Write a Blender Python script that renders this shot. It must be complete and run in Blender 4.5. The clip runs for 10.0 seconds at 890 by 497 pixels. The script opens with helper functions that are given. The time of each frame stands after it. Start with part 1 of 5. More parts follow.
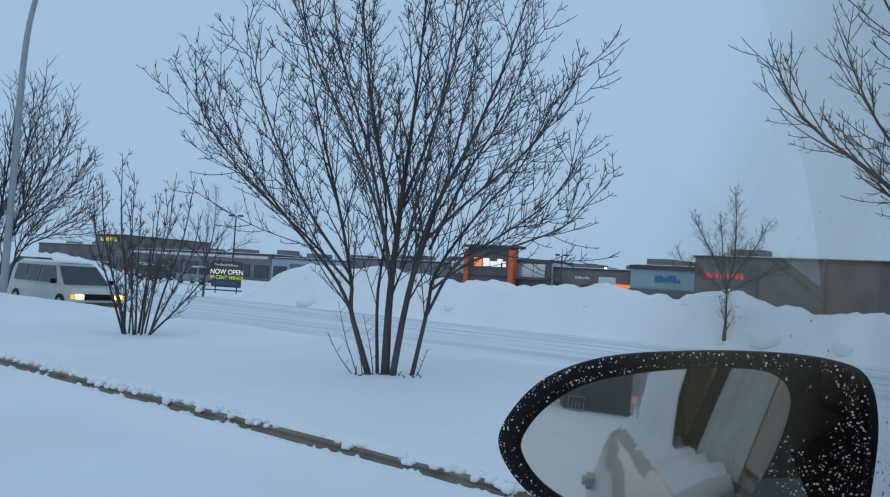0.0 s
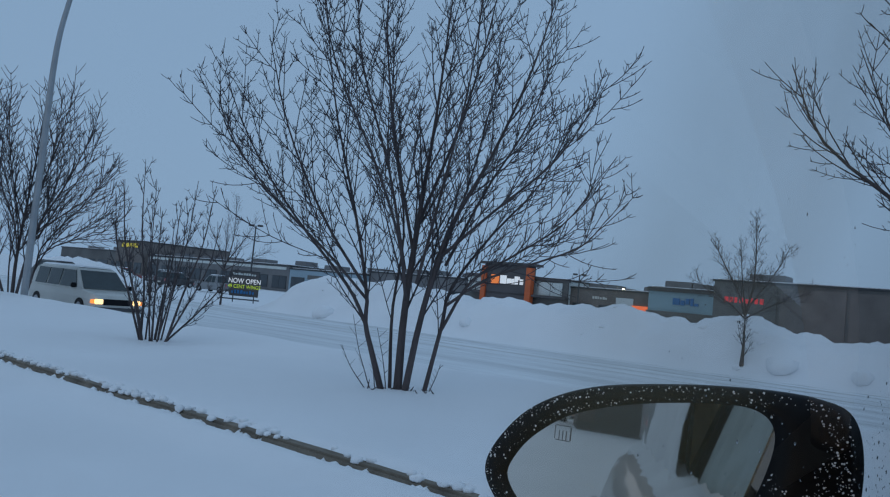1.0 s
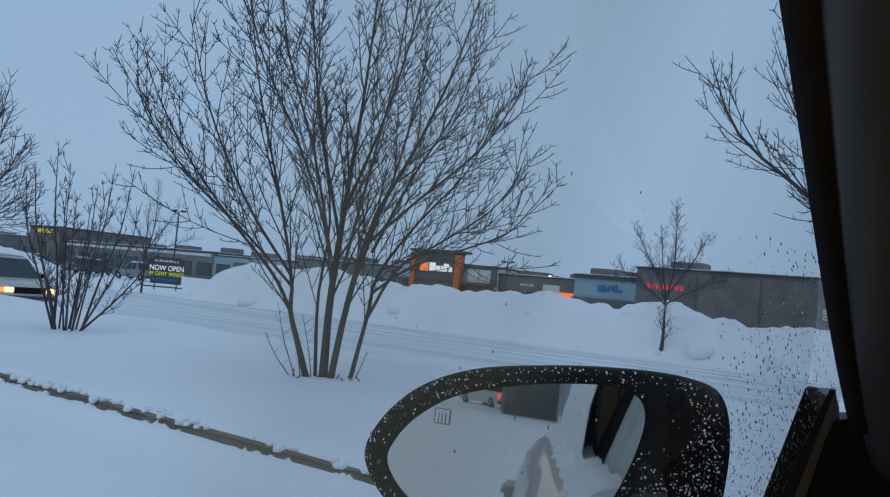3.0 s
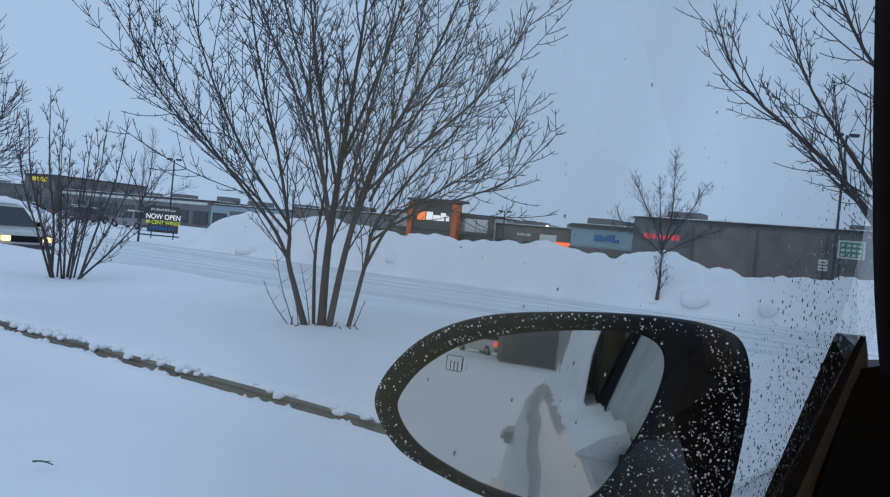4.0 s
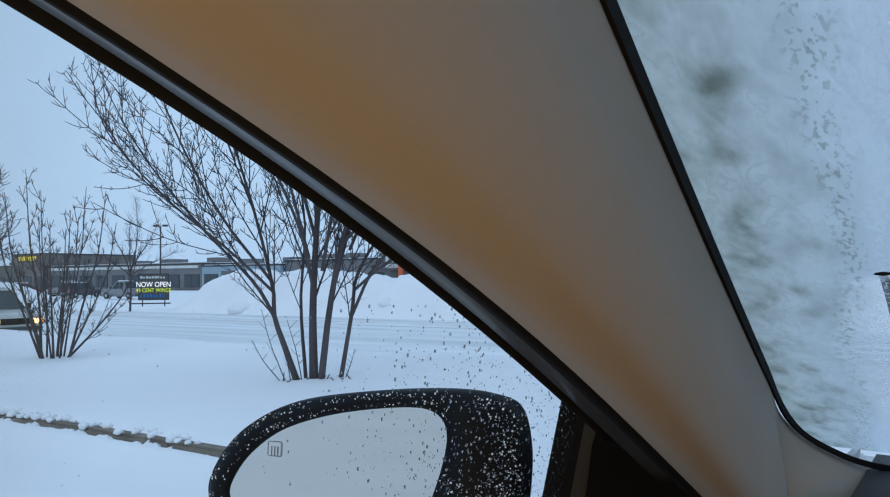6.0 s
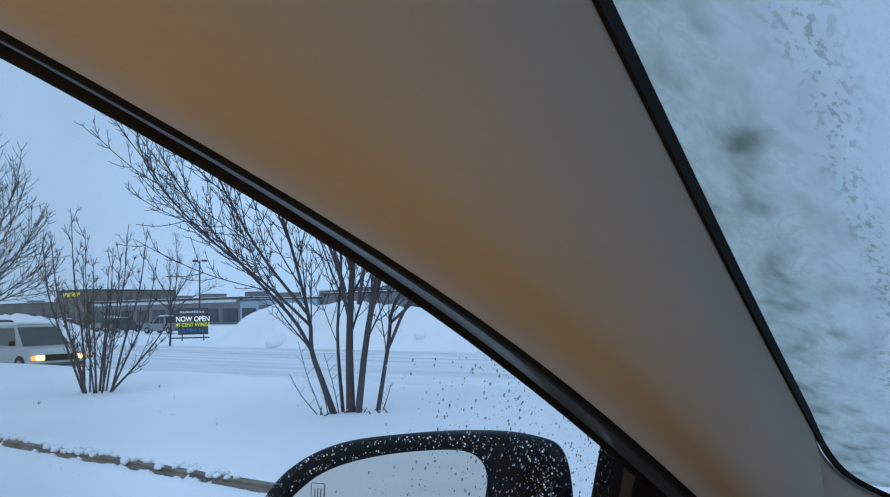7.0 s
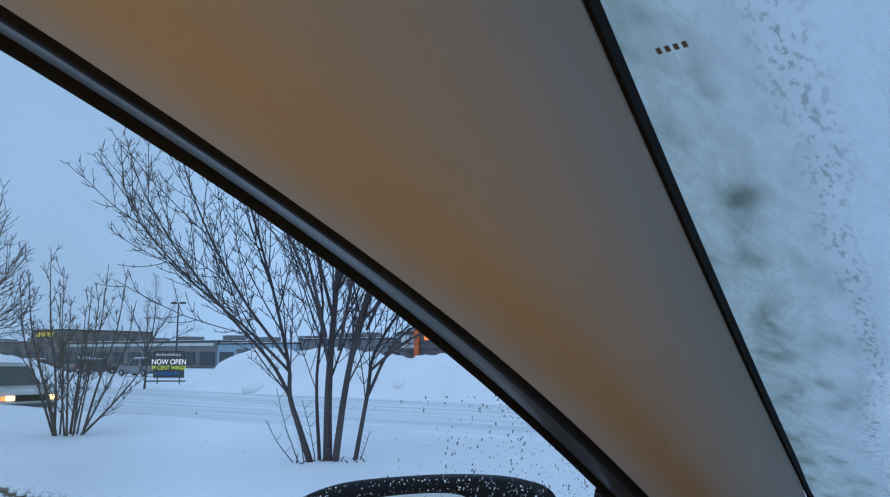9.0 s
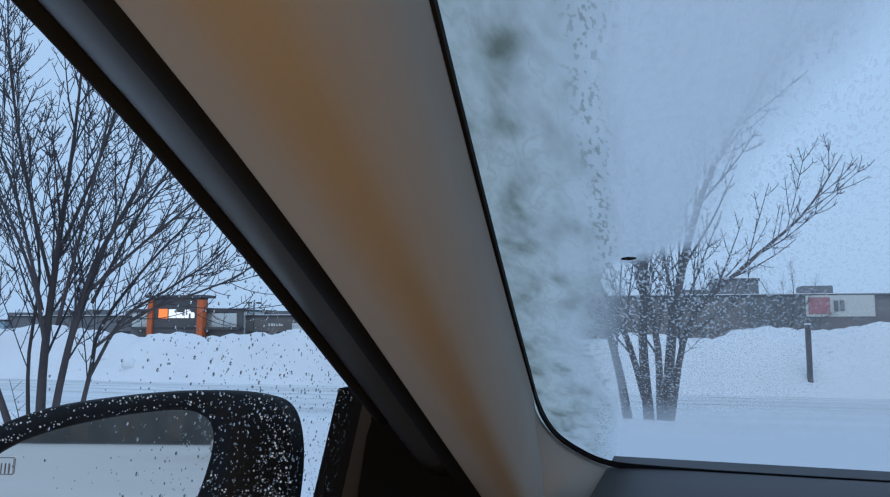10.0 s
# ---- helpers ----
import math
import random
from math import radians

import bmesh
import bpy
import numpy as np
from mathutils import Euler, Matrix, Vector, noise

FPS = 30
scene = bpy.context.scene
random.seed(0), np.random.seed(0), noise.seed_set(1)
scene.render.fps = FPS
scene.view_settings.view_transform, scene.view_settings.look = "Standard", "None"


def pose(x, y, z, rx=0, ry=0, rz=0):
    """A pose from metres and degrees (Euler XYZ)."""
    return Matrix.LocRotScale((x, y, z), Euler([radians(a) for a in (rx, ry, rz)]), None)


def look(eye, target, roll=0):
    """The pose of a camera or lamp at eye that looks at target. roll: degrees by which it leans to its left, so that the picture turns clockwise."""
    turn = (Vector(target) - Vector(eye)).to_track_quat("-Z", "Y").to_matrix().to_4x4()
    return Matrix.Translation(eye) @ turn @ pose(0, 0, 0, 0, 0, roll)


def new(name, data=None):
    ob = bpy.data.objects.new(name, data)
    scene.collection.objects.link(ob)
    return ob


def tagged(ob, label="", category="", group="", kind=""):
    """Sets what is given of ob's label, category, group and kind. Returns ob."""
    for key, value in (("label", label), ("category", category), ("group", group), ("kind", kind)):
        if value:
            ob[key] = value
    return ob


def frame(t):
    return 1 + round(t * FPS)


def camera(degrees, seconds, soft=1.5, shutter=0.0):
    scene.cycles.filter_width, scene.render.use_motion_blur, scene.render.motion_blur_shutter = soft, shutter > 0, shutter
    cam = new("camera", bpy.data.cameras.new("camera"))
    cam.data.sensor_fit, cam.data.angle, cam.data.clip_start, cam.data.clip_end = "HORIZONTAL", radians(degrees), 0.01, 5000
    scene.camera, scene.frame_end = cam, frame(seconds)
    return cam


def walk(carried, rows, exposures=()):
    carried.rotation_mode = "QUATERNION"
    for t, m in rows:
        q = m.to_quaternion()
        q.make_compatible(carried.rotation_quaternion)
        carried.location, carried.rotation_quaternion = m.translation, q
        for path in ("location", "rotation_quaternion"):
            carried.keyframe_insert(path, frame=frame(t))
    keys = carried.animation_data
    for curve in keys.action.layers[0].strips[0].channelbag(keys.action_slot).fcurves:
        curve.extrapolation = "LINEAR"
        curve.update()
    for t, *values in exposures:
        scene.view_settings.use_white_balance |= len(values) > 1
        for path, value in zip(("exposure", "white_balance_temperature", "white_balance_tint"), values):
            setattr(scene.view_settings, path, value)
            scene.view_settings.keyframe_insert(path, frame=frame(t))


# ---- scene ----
# ---- camera ----
cam = camera(60.0, 10.0, soft=1.2)
PATH = [(0.0, -0.007, -0.059, 1.598, 50.39, 2.45, -3.71), (0.5, 0.001, -0.052, 1.599, 52.08, 2.63, -5.26),
        (1.0, 0.011, -0.047, 1.608, 51.63, 3.51, -5.49), (1.5, 0.018, -0.055, 1.612, 51.77, 3.92, -6.04),
        (2.0, 0.021, -0.034, 1.608, 50.75, 4.26, -5.61), (2.5, 0.034, -0.010, 1.609, 47.2, 4.59, -4.83),
        (4.0, 0.002, 0.002, 1.602, 46.15, -0.68, -5.5), (4.5, 0.045, 0.061, 1.616, 45.33, -1.83, -5.34),
        (5.0, 0.121, 0.089, 1.635, 45.08, 1.24, -2.14), (5.5, 0.142, 0.086, 1.646, 44.84, 1.75, -0.1),
        (7.0, 0.154, 0.073, 1.659, 48.35, 4.45, 1.09), (7.5, 0.161, 0.048, 1.671, 48.46, 7.72, 0.2),
        (8.0, 0.158, 0.042, 1.662, 48.3, 7.58, 0.13), (8.5, 0.165, 0.055, 1.66, 47.73, 7.95, -0.45),
        (9.0, 0.157, 0.051, 1.655, 46.88, 8.03, -0.22), (9.5, 0.173, 0.069, 1.613, 35.71, 7.56, 0.46),
        (10.0, 0.135, 0.076, 1.6, 28.1, 6.68, -0.35)]
EXPOSURES = [(0.0, 0.35, 6900, 10), (0.5, -0.08, 6550, 10), (1.0, -0.2, 6400, 10), (2.0, -0.22, 6400, 10), (2.5, -0.1, 6500, 10), (4.0, 0.4, 7000, 15), (4.5, 0.36, 7000, 16), (5.0, 0.66, 7350, 17), (5.5, 0.66, 7150, 14),
             (7.0, 0.62, 6350, 10), (8.0, 0.54, 6080, 10), (9.0, 0.52, 6050, 10), (9.5, 0.46, 6150, 10), (10.0, 0.56, 6550, 13)]
walk(cam, [(t, pose(x, y, z, 90 + p, r, yaw)) for t, x, y, z, yaw, p, r in PATH], EXPOSURES)

# ---- light: overcast winter dusk ----
world = bpy.data.worlds.new("world")
scene.world = world
world.use_nodes = True
wn, wl = world.node_tree.nodes, world.node_tree.links
sky = wn.new("ShaderNodeTexSky")
sky.sky_type, sky.sun_disc, sky.sun_elevation, sky.sun_rotation = "NISHITA", False, radians(12), radians(160)
sky.air_density, sky.dust_density = 1.0, 4.0
dim = wn.new("ShaderNodeMix")
dim.data_type, dim.blend_type = "RGBA", "MULTIPLY"
dim.inputs[0].default_value = 1.0
dim.inputs[7].default_value = (0.08, 0.08, 0.08, 1)
cloud = wn.new("ShaderNodeMix")
cloud.data_type = "RGBA"
cloud.inputs[0].default_value = 0.95
cloud.inputs[7].default_value = (0.198, 0.300, 0.440, 1)
wl.new(sky.outputs[0], dim.inputs[6])
wl.new(dim.outputs[2], cloud.inputs[6])
wl.new(cloud.outputs[2], wn["Background"].inputs[0])
wn["Background"].inputs[1].default_value = 1.42
sun = new("sun", bpy.data.lights.new("sun", "SUN"))
sun.data.energy, sun.data.angle, sun.data.color = 0.12, radians(60), (0.9, 0.95, 1.0)
sun.matrix_world = look((0, 0, 60), (-14, 30, 0))


# ---- materials ----
def mat(name, col, rough=0.6, metal=0.0, vary=0.15, scale=3.0, bump=0.0, fine=40.0, coat=0.0, stretch=(1, 1, 1), spread=0.0, bscale=None):
    """A surface whose colour varies at two scales, with fine relief."""
    m = bpy.data.materials.new(name)
    m.use_nodes = True
    n, l = m.node_tree.nodes, m.node_tree.links
    p = n["Principled BSDF"]
    p.inputs["Roughness"].default_value, p.inputs["Metallic"].default_value = rough, metal
    p.inputs["Coat Weight"].default_value = coat
    tc = n.new("ShaderNodeTexCoord")
    mp = n.new("ShaderNodeMapping")
    mp.inputs[3].default_value = stretch
    l.new(tc.outputs["Object"], mp.inputs[0])
    a, b = n.new("ShaderNodeTexNoise"), n.new("ShaderNodeTexNoise")
    for node, s in ((a, scale), (b, fine)):
        node.inputs["Scale"].default_value, node.inputs["Detail"].default_value = s, 4
        l.new(mp.outputs[0], node.inputs["Vector"])
    add = n.new("ShaderNodeMath")
    add.operation = "MULTIPLY_ADD"
    add.inputs[1].default_value = 0.4
    l.new(b.outputs[0], add.inputs[0])
    l.new(a.outputs[0], add.inputs[2])
    mr = n.new("ShaderNodeMapRange")
    for i, v in ((1, 0.45), (2, 0.95), (3, 1 - vary), (4, 1 + vary)):
        mr.inputs[i].default_value = v
    l.new(add.outputs[0], mr.inputs[0])
    out = mr.outputs[0]
    if spread:
        oi, ms = n.new("ShaderNodeObjectInfo"), n.new("ShaderNodeMapRange")
        ms.inputs[3].default_value, ms.inputs[4].default_value = 1 - spread, 1 + spread
        l.new(oi.outputs["Random"], ms.inputs[0])
        mm = n.new("ShaderNodeMath")
        mm.operation = "MULTIPLY"
        l.new(out, mm.inputs[0])
        l.new(ms.outputs[0], mm.inputs[1])
        out = mm.outputs[0]
    mul = n.new("ShaderNodeVectorMath")
    mul.operation = "SCALE"
    mul.inputs[0].default_value = col
    l.new(out, mul.inputs["Scale"])
    l.new(mul.outputs[0], p.inputs["Base Color"])
    if bump:
        bp = n.new("ShaderNodeBump")
        bp.inputs["Strength"].default_value, bp.inputs["Distance"].default_value = min(1.0, bump * 10), bump
        l.new(add.outputs[0], bp.inputs["Height"])
        l.new(bp.outputs[0], p.inputs["Normal"])
    return m


def glow(name, col, power, base=(0.8, 0.8, 0.8)):
    m = bpy.data.materials.new(name)
    m.use_nodes = True
    p = m.node_tree.nodes["Principled BSDF"]
    p.inputs["Base Color"].default_value = (*base, 1)
    p.inputs["Emission Color"].default_value = (*col, 1)
    p.inputs["Emission Strength"].default_value = power
    return m


def pane_mat(name, tint, rough=0.0, ior=1.45):
    """Clear glass: see-through, with its own gloss."""
    m = bpy.data.materials.new(name)
    m.use_nodes = True
    n, l = m.node_tree.nodes, m.node_tree.links
    n.remove(n["Principled BSDF"])
    t, g, f, x = n.new("ShaderNodeBsdfTransparent"), n.new("ShaderNodeBsdfGlossy"), n.new("ShaderNodeLayerWeight"), n.new("ShaderNodeMixShader")
    t.inputs[0].default_value = (*tint, 1)
    g.inputs["Roughness"].default_value = rough
    steep = n.new("ShaderNodeMath")
    steep.operation = "POWER"
    steep.inputs[1].default_value = 5.0
    half = n.new("ShaderNodeMath")
    half.operation = "MULTIPLY_ADD"
    half.inputs[1].default_value, half.inputs[2].default_value = 0.9, 0.4 * (ior - 1) ** 2 / (ior + 1) ** 2
    l.new(f.outputs["Facing"], steep.inputs[0])
    l.new(steep.outputs[0], half.inputs[0])
    l.new(half.outputs[0], x.inputs[0])
    l.new(t.outputs[0], x.inputs[1])
    l.new(g.outputs[0], x.inputs[2])
    l.new(x.outputs[0], n["Material Output"].inputs[0])
    return m


def film_mat():
    """Frost and wiped fog on the windscreen's inner edge: thick by the pillar, thinning out in smears."""
    m = bpy.data.materials.new("frost")
    m.use_nodes = True
    n, l = m.node_tree.nodes, m.node_tree.links
    n.remove(n["Principled BSDF"])

    def math_(op, a, b, clamp=False):
        k = n.new("ShaderNodeMath")
        k.operation, k.use_clamp = op, clamp
        for i, q in enumerate((a, b)):
            if isinstance(q, (int, float)):
                k.inputs[i].default_value = q
            else:
                l.new(q, k.inputs[i])
        return k.outputs[0]

    tc, sep = n.new("ShaderNodeTexCoord"), n.new("ShaderNodeSeparateXYZ")
    l.new(tc.outputs["Object"], sep.inputs[0])
    mp = n.new("ShaderNodeMapping")
    mp.inputs[2].default_value, mp.inputs[3].default_value = (0, 0, radians(-8)), (1, 0.34, 1)
    l.new(tc.outputs["Object"], mp.inputs[0])
    big, mid, grit, grains = (n.new("ShaderNodeTexNoise") for _ in range(4))
    for node, s, det, dist in ((big, 14, 5, 0.3), (mid, 58, 9, 0.2), (grit, 420, 3, 0), (grains, 520, 1, 0.6)):
        node.inputs["Scale"].default_value, node.inputs["Detail"].default_value, node.inputs["Distortion"].default_value = s, det, dist
        l.new(mp.outputs[0], node.inputs["Vector"])
    d = math_("ADD", math_("ADD", sep.outputs[0], math_("MULTIPLY", sep.outputs[1], 0.142)), -0.0835)
    # edge distance, made uneven
    e = math_("ADD", d, math_("MULTIPLY", math_("ADD", big.outputs[0], -0.5), 0.045))
    thick = math_("SUBTRACT", 1.0, math_("MULTIPLY", e, 13.0), True)
    # the fog reaches further in over the upper glass
    wide = math_("SUBTRACT", 0.145, math_("MULTIPLY", math_("MULTIPLY", math_("ADD", sep.outputs[1], -0.515), 34.0, True), 0.062))
    wide = math_("ADD", wide, math_("MULTIPLY", math_("MULTIPLY", math_("SUBTRACT", 0.45, sep.outputs[1]), 9.0, True), 0.045))
    fog = math_("MULTIPLY", math_("SUBTRACT", wide, e), 30.0, True)
    wisps = math_("MULTIPLY", thick, math_("MULTIPLY", math_("ADD", mid.outputs[0], -0.25), 2.2), True)
    beads = math_("MULTIPLY", fog, math_("MULTIPLY", math_("ADD", grit.outputs[0], -0.52), 2.5, True))
    alpha = math_("ADD", math_("MULTIPLY", fog, 0.86), math_("MULTIPLY", wisps, 0.3), True)
    low = math_("MULTIPLY", math_("ADD", math_("ADD", sep.outputs[1], math_("MULTIPLY", math_("ADD", big.outputs[0], -0.5), 0.10)), -0.765), 9.0, True)
    alpha = math_("ADD", alpha, math_("MULTIPLY", low, 0.7), True)
    # fine frozen drizzle over the rest of the glass
    speck = math_("MULTIPLY", math_("MULTIPLY", math_("ADD", grains.outputs[0], -0.55), 14.0, True), math_("MULTIPLY", math_("ADD", math_("MULTIPLY", big.outputs[0], 0.9), 0.10, True), math_("SUBTRACT", 1.45, math_("MULTIPLY", e, 5.2), True)))
    alpha = math_("ADD", math_("MULTIPLY", alpha, 0.96), beads, True)
    alpha = math_("ADD", math_("MAXIMUM", alpha, speck), 0.10, True)
    ramp = n.new("ShaderNodeMix")
    ramp.data_type = "RGBA"
    tone = n.new("ShaderNodeMix")
    tone.data_type = "RGBA"
    tone.inputs[6].default_value, tone.inputs[7].default_value = (0.70, 0.755, 0.80, 1), (0.56, 0.59, 0.55, 1)
    l.new(thick, tone.inputs[0])
    l.new(tone.outputs[2], ramp.inputs[6])
    ramp.inputs[7].default_value = (0.17, 0.19, 0.15, 1)
    blotch = n.new("ShaderNodeTexNoise")
    blotch.inputs["Scale"].default_value, blotch.inputs["Detail"].default_value, blotch.inputs["Distortion"].default_value = 46, 8, 0.25
    l.new(mp.outputs[0], blotch.inputs["Vector"])
    dark = math_("ADD", math_("MULTIPLY", math_("ADD", mid.outputs[0], -0.43), 2.0, True), math_("MULTIPLY", math_("ADD", blotch.outputs[0], -0.48), 2.3, True), True)
    vein = math_("MULTIPLY", math_("SUBTRACT", 1.0, math_("MULTIPLY", math_("ABSOLUTE", math_("ADD", blotch.outputs[0], -0.46), 0.0), 26.0), True), math_("MULTIPLY", mid.outputs[0], 0.55))
    bead = math_("MULTIPLY", math_("SUBTRACT", 1.0, math_("MULTIPLY", math_("ABSOLUTE", math_("ADD", e, -0.062), 0.0), 70.0), True), math_("MULTIPLY", math_("ADD", grit.outputs[0], -0.53), 16.0, True))
    l.new(math_("ADD", math_("MULTIPLY", math_("MULTIPLY", thick, 1.4, True), math_("MAXIMUM", dark, vein), True), math_("MULTIPLY", bead, 0.45), True), ramp.inputs[0])
    t, dif, tl = n.new("ShaderNodeBsdfTransparent"), n.new("ShaderNodeBsdfDiffuse"), n.new("ShaderNodeBsdfTranslucent")
    l.new(ramp.outputs[2], dif.inputs[0])
    l.new(ramp.outputs[2], tl.inputs[0])
    ms, mx = n.new("ShaderNodeMixShader"), n.new("ShaderNodeMixShader")
    ms.inputs[0].default_value = 0.88
    l.new(dif.outputs[0], ms.inputs[1])
    l.new(tl.outputs[0], ms.inputs[2])
    l.new(alpha, mx.inputs[0])
    l.new(t.outputs[0], mx.inputs[1])
    l.new(ms.outputs[0], mx.inputs[2])
    l.new(mx.outputs[0], n["Material Output"].inputs[0])
    return m


SNOW = mat("snow", (0.86, 0.87, 0.89), 0.75, vary=0.05, scale=0.35, fine=6, bump=0.03)
SNOW_CLUMP = mat("snow_clump", (0.87, 0.88, 0.9), 0.8, vary=0.06, scale=6, fine=50, bump=0.01)
PACKED = mat("packed_snow", (0.74, 0.76, 0.78), 0.7, vary=0.2, scale=1.2, fine=9, bump=0.02, stretch=(0.05, 1, 1))
DIRTY = mat("dirty_snow", (0.50, 0.49, 0.46), 0.8, vary=0.35, scale=2.5, fine=14, bump=0.02, stretch=(0.1, 1, 1))
KERB = mat("kerb_concrete", (0.19, 0.16, 0.125), 0.85, vary=0.35, scale=4, fine=60, bump=0.006)
BARK = mat("bark", (0.078, 0.062, 0.062), 0.85, vary=0.35, scale=5, fine=60, bump=0.006, stretch=(1, 1, 0.25))
TWIG = mat("twig_bark", (0.062, 0.053, 0.058), 0.8, vary=0.25, scale=3, fine=40)
STEEL = mat("galvanised_steel", (0.32, 0.34, 0.36), 0.5, 0.4, vary=0.12, scale=2, fine=30)
DARKSTEEL = mat("dark_steel", (0.06, 0.065, 0.07), 0.5, 0.3, vary=0.15)
BRICK = mat("brown_masonry", (0.17, 0.15, 0.14), 0.9, vary=0.2, scale=0.6, fine=8, bump=0.01)
DARKWALL = mat("dark_cladding", (0.135, 0.133, 0.13), 0.85, vary=0.22, scale=0.3, fine=5, bump=0.01)
GREYWALL = mat("grey_cladding", (0.17, 0.17, 0.175), 0.85, vary=0.18, scale=0.4, fine=6, bump=0.01)
PALEWALL = mat("pale_panels", (0.60, 0.63, 0.61), 0.8, vary=0.1, scale=0.5, fine=6)
TEALWALL = mat("pale_teal_fascia", (0.27, 0.40, 0.44), 0.7, vary=0.1, scale=0.4, fine=6)
BLUEWALL = mat("pale_blue_fascia", (0.30, 0.40, 0.47), 0.75, vary=0.1, scale=0.4, fine=6)
CHARCOAL = mat("charcoal_panel", (0.085, 0.078, 0.08), 0.6, vary=0.15, scale=0.6)
ORANGE = mat("orange_panel", (0.62, 0.13, 0.04), 0.6, vary=0.12, scale=0.8)
ORANGELIT = glow("lit_orange", (1.0, 0.24, 0.05), 0.55, (0.7, 0.2, 0.05))
WHITELIT = glow("lit_white", (0.95, 0.97, 1.0), 0.42)
REDLIT = glow("lit_red", (1.0, 0.05, 0.08), 0.3, (0.5, 0.05, 0.05))
REDORANGE = glow("lit_red_orange", (1.0, 0.18, 0.05), 0.8, (0.5, 0.1, 0.05))
YELLOWLIT = glow("lit_yellow", (0.75, 0.62, 0.04), 0.35, (0.5, 0.4, 0.05))
LIMELIT = glow("lit_lime", (0.62, 0.85, 0.03), 0.42, (0.4, 0.5, 0.05))
BLUESIGN = mat("blue_sign", (0.03, 0.16, 0.36), 0.5, vary=0.1)
GREENSIGN = mat("green_sign", (0.05, 0.24, 0.17), 0.5, vary=0.1)
WHITESIGN = mat("white_sign", (0.62, 0.60, 0.54), 0.5, vary=0.06)
REDSIGN = mat("red_sign", (0.40, 0.14, 0.15), 0.5, vary=0.1)
LAMPLIT = glow("lamp_glow", (1.0, 0.85, 0.6), 5.0)
SHOPGLASS = mat("shop_glass", (0.05, 0.06, 0.07), 0.15, vary=0.2, scale=0.5)
TYRE = mat("tyre_rubber", (0.02, 0.02, 0.021), 0.9, vary=0.2, scale=20)
CARGLASS = mat("vehicle_glass", (0.03, 0.045, 0.05), 0.12, vary=0.2, scale=3)
CHROME = mat("wheel_alloy", (0.4, 0.4, 0.42), 0.35, 0.8, vary=0.15, scale=10)
HEADLIT = glow("headlight_glow", (1.0, 0.55, 0.12), 2.2)
TAILLIT = glow("taillight_glow", (1.0, 0.04, 0.06), 1.6, (0.4, 0.02, 0.02))
AMBERLIT = glow("amber_glow", (1.0, 0.30, 0.05), 1.2, (0.6, 0.2, 0.05))
DARKPLASTIC = mat("black_plastic", (0.0075, 0.0085, 0.0105), 0.55, vary=0.2, scale=12, fine=300, bump=0.0004)
RUBBER = mat("black_rubber", (0.011, 0.011, 0.012), 0.95, vary=0.2, scale=20, fine=200)
SATIN = mat("dark_frame_paint", (0.045, 0.05, 0.056), 0.3, vary=0.15, scale=8, fine=90)
TRIM = mat("beige_grey_trim", (0.325, 0.283, 0.238), 0.85, vary=0.04, scale=9, fine=600, bump=0.0003)
SAILGREY = mat("grey_plastic", (0.085, 0.089, 0.095), 0.6, vary=0.12, scale=12, fine=300)
DASH = mat("dark_dashboard_vinyl", (0.05, 0.05, 0.055), 0.6, vary=0.12, scale=9, fine=500, bump=0.0004)
LINER = mat("tan_headliner", (0.42, 0.33, 0.22), 0.95, vary=0.06, scale=6, fine=400, bump=0.0004)
CARPAINT = mat("silver_car_paint", (0.50, 0.51, 0.52), 0.35, 0.3, vary=0.12, scale=2, fine=20, coat=0.5)
GLASS = pane_mat("clear_glass", (0.965, 0.985, 0.98))
FROST = film_mat()


def sky_film_mat():
    """Even grey film, patchy at its edges, painted as sky reflected in side glass."""
    m = bpy.data.materials.new("sky_reflection_film")
    m.use_nodes = True
    n, l = m.node_tree.nodes, m.node_tree.links
    n.remove(n["Principled BSDF"])
    tc, cloud, ramp = n.new("ShaderNodeTexCoord"), n.new("ShaderNodeTexNoise"), n.new("ShaderNodeMapRange")
    cloud.inputs["Scale"].default_value, cloud.inputs["Detail"].default_value = 9, 6
    ramp.inputs[1].default_value, ramp.inputs[2].default_value, ramp.inputs[3].default_value, ramp.inputs[4].default_value = 0.3, 0.6, 0.72, 0.97
    l.new(tc.outputs["Object"], cloud.inputs["Vector"])
    l.new(cloud.outputs[0], ramp.inputs[0])
    t, dif, mx = n.new("ShaderNodeBsdfTransparent"), n.new("ShaderNodeBsdfDiffuse"), n.new("ShaderNodeMixShader")
    dif.inputs[0].default_value = (0.50, 0.55, 0.53, 1)
    l.new(ramp.outputs[0], mx.inputs[0])
    l.new(t.outputs[0], mx.inputs[1])
    l.new(dif.outputs[0], mx.inputs[2])
    l.new(mx.outputs[0], n["Material Output"].inputs[0])
    return m



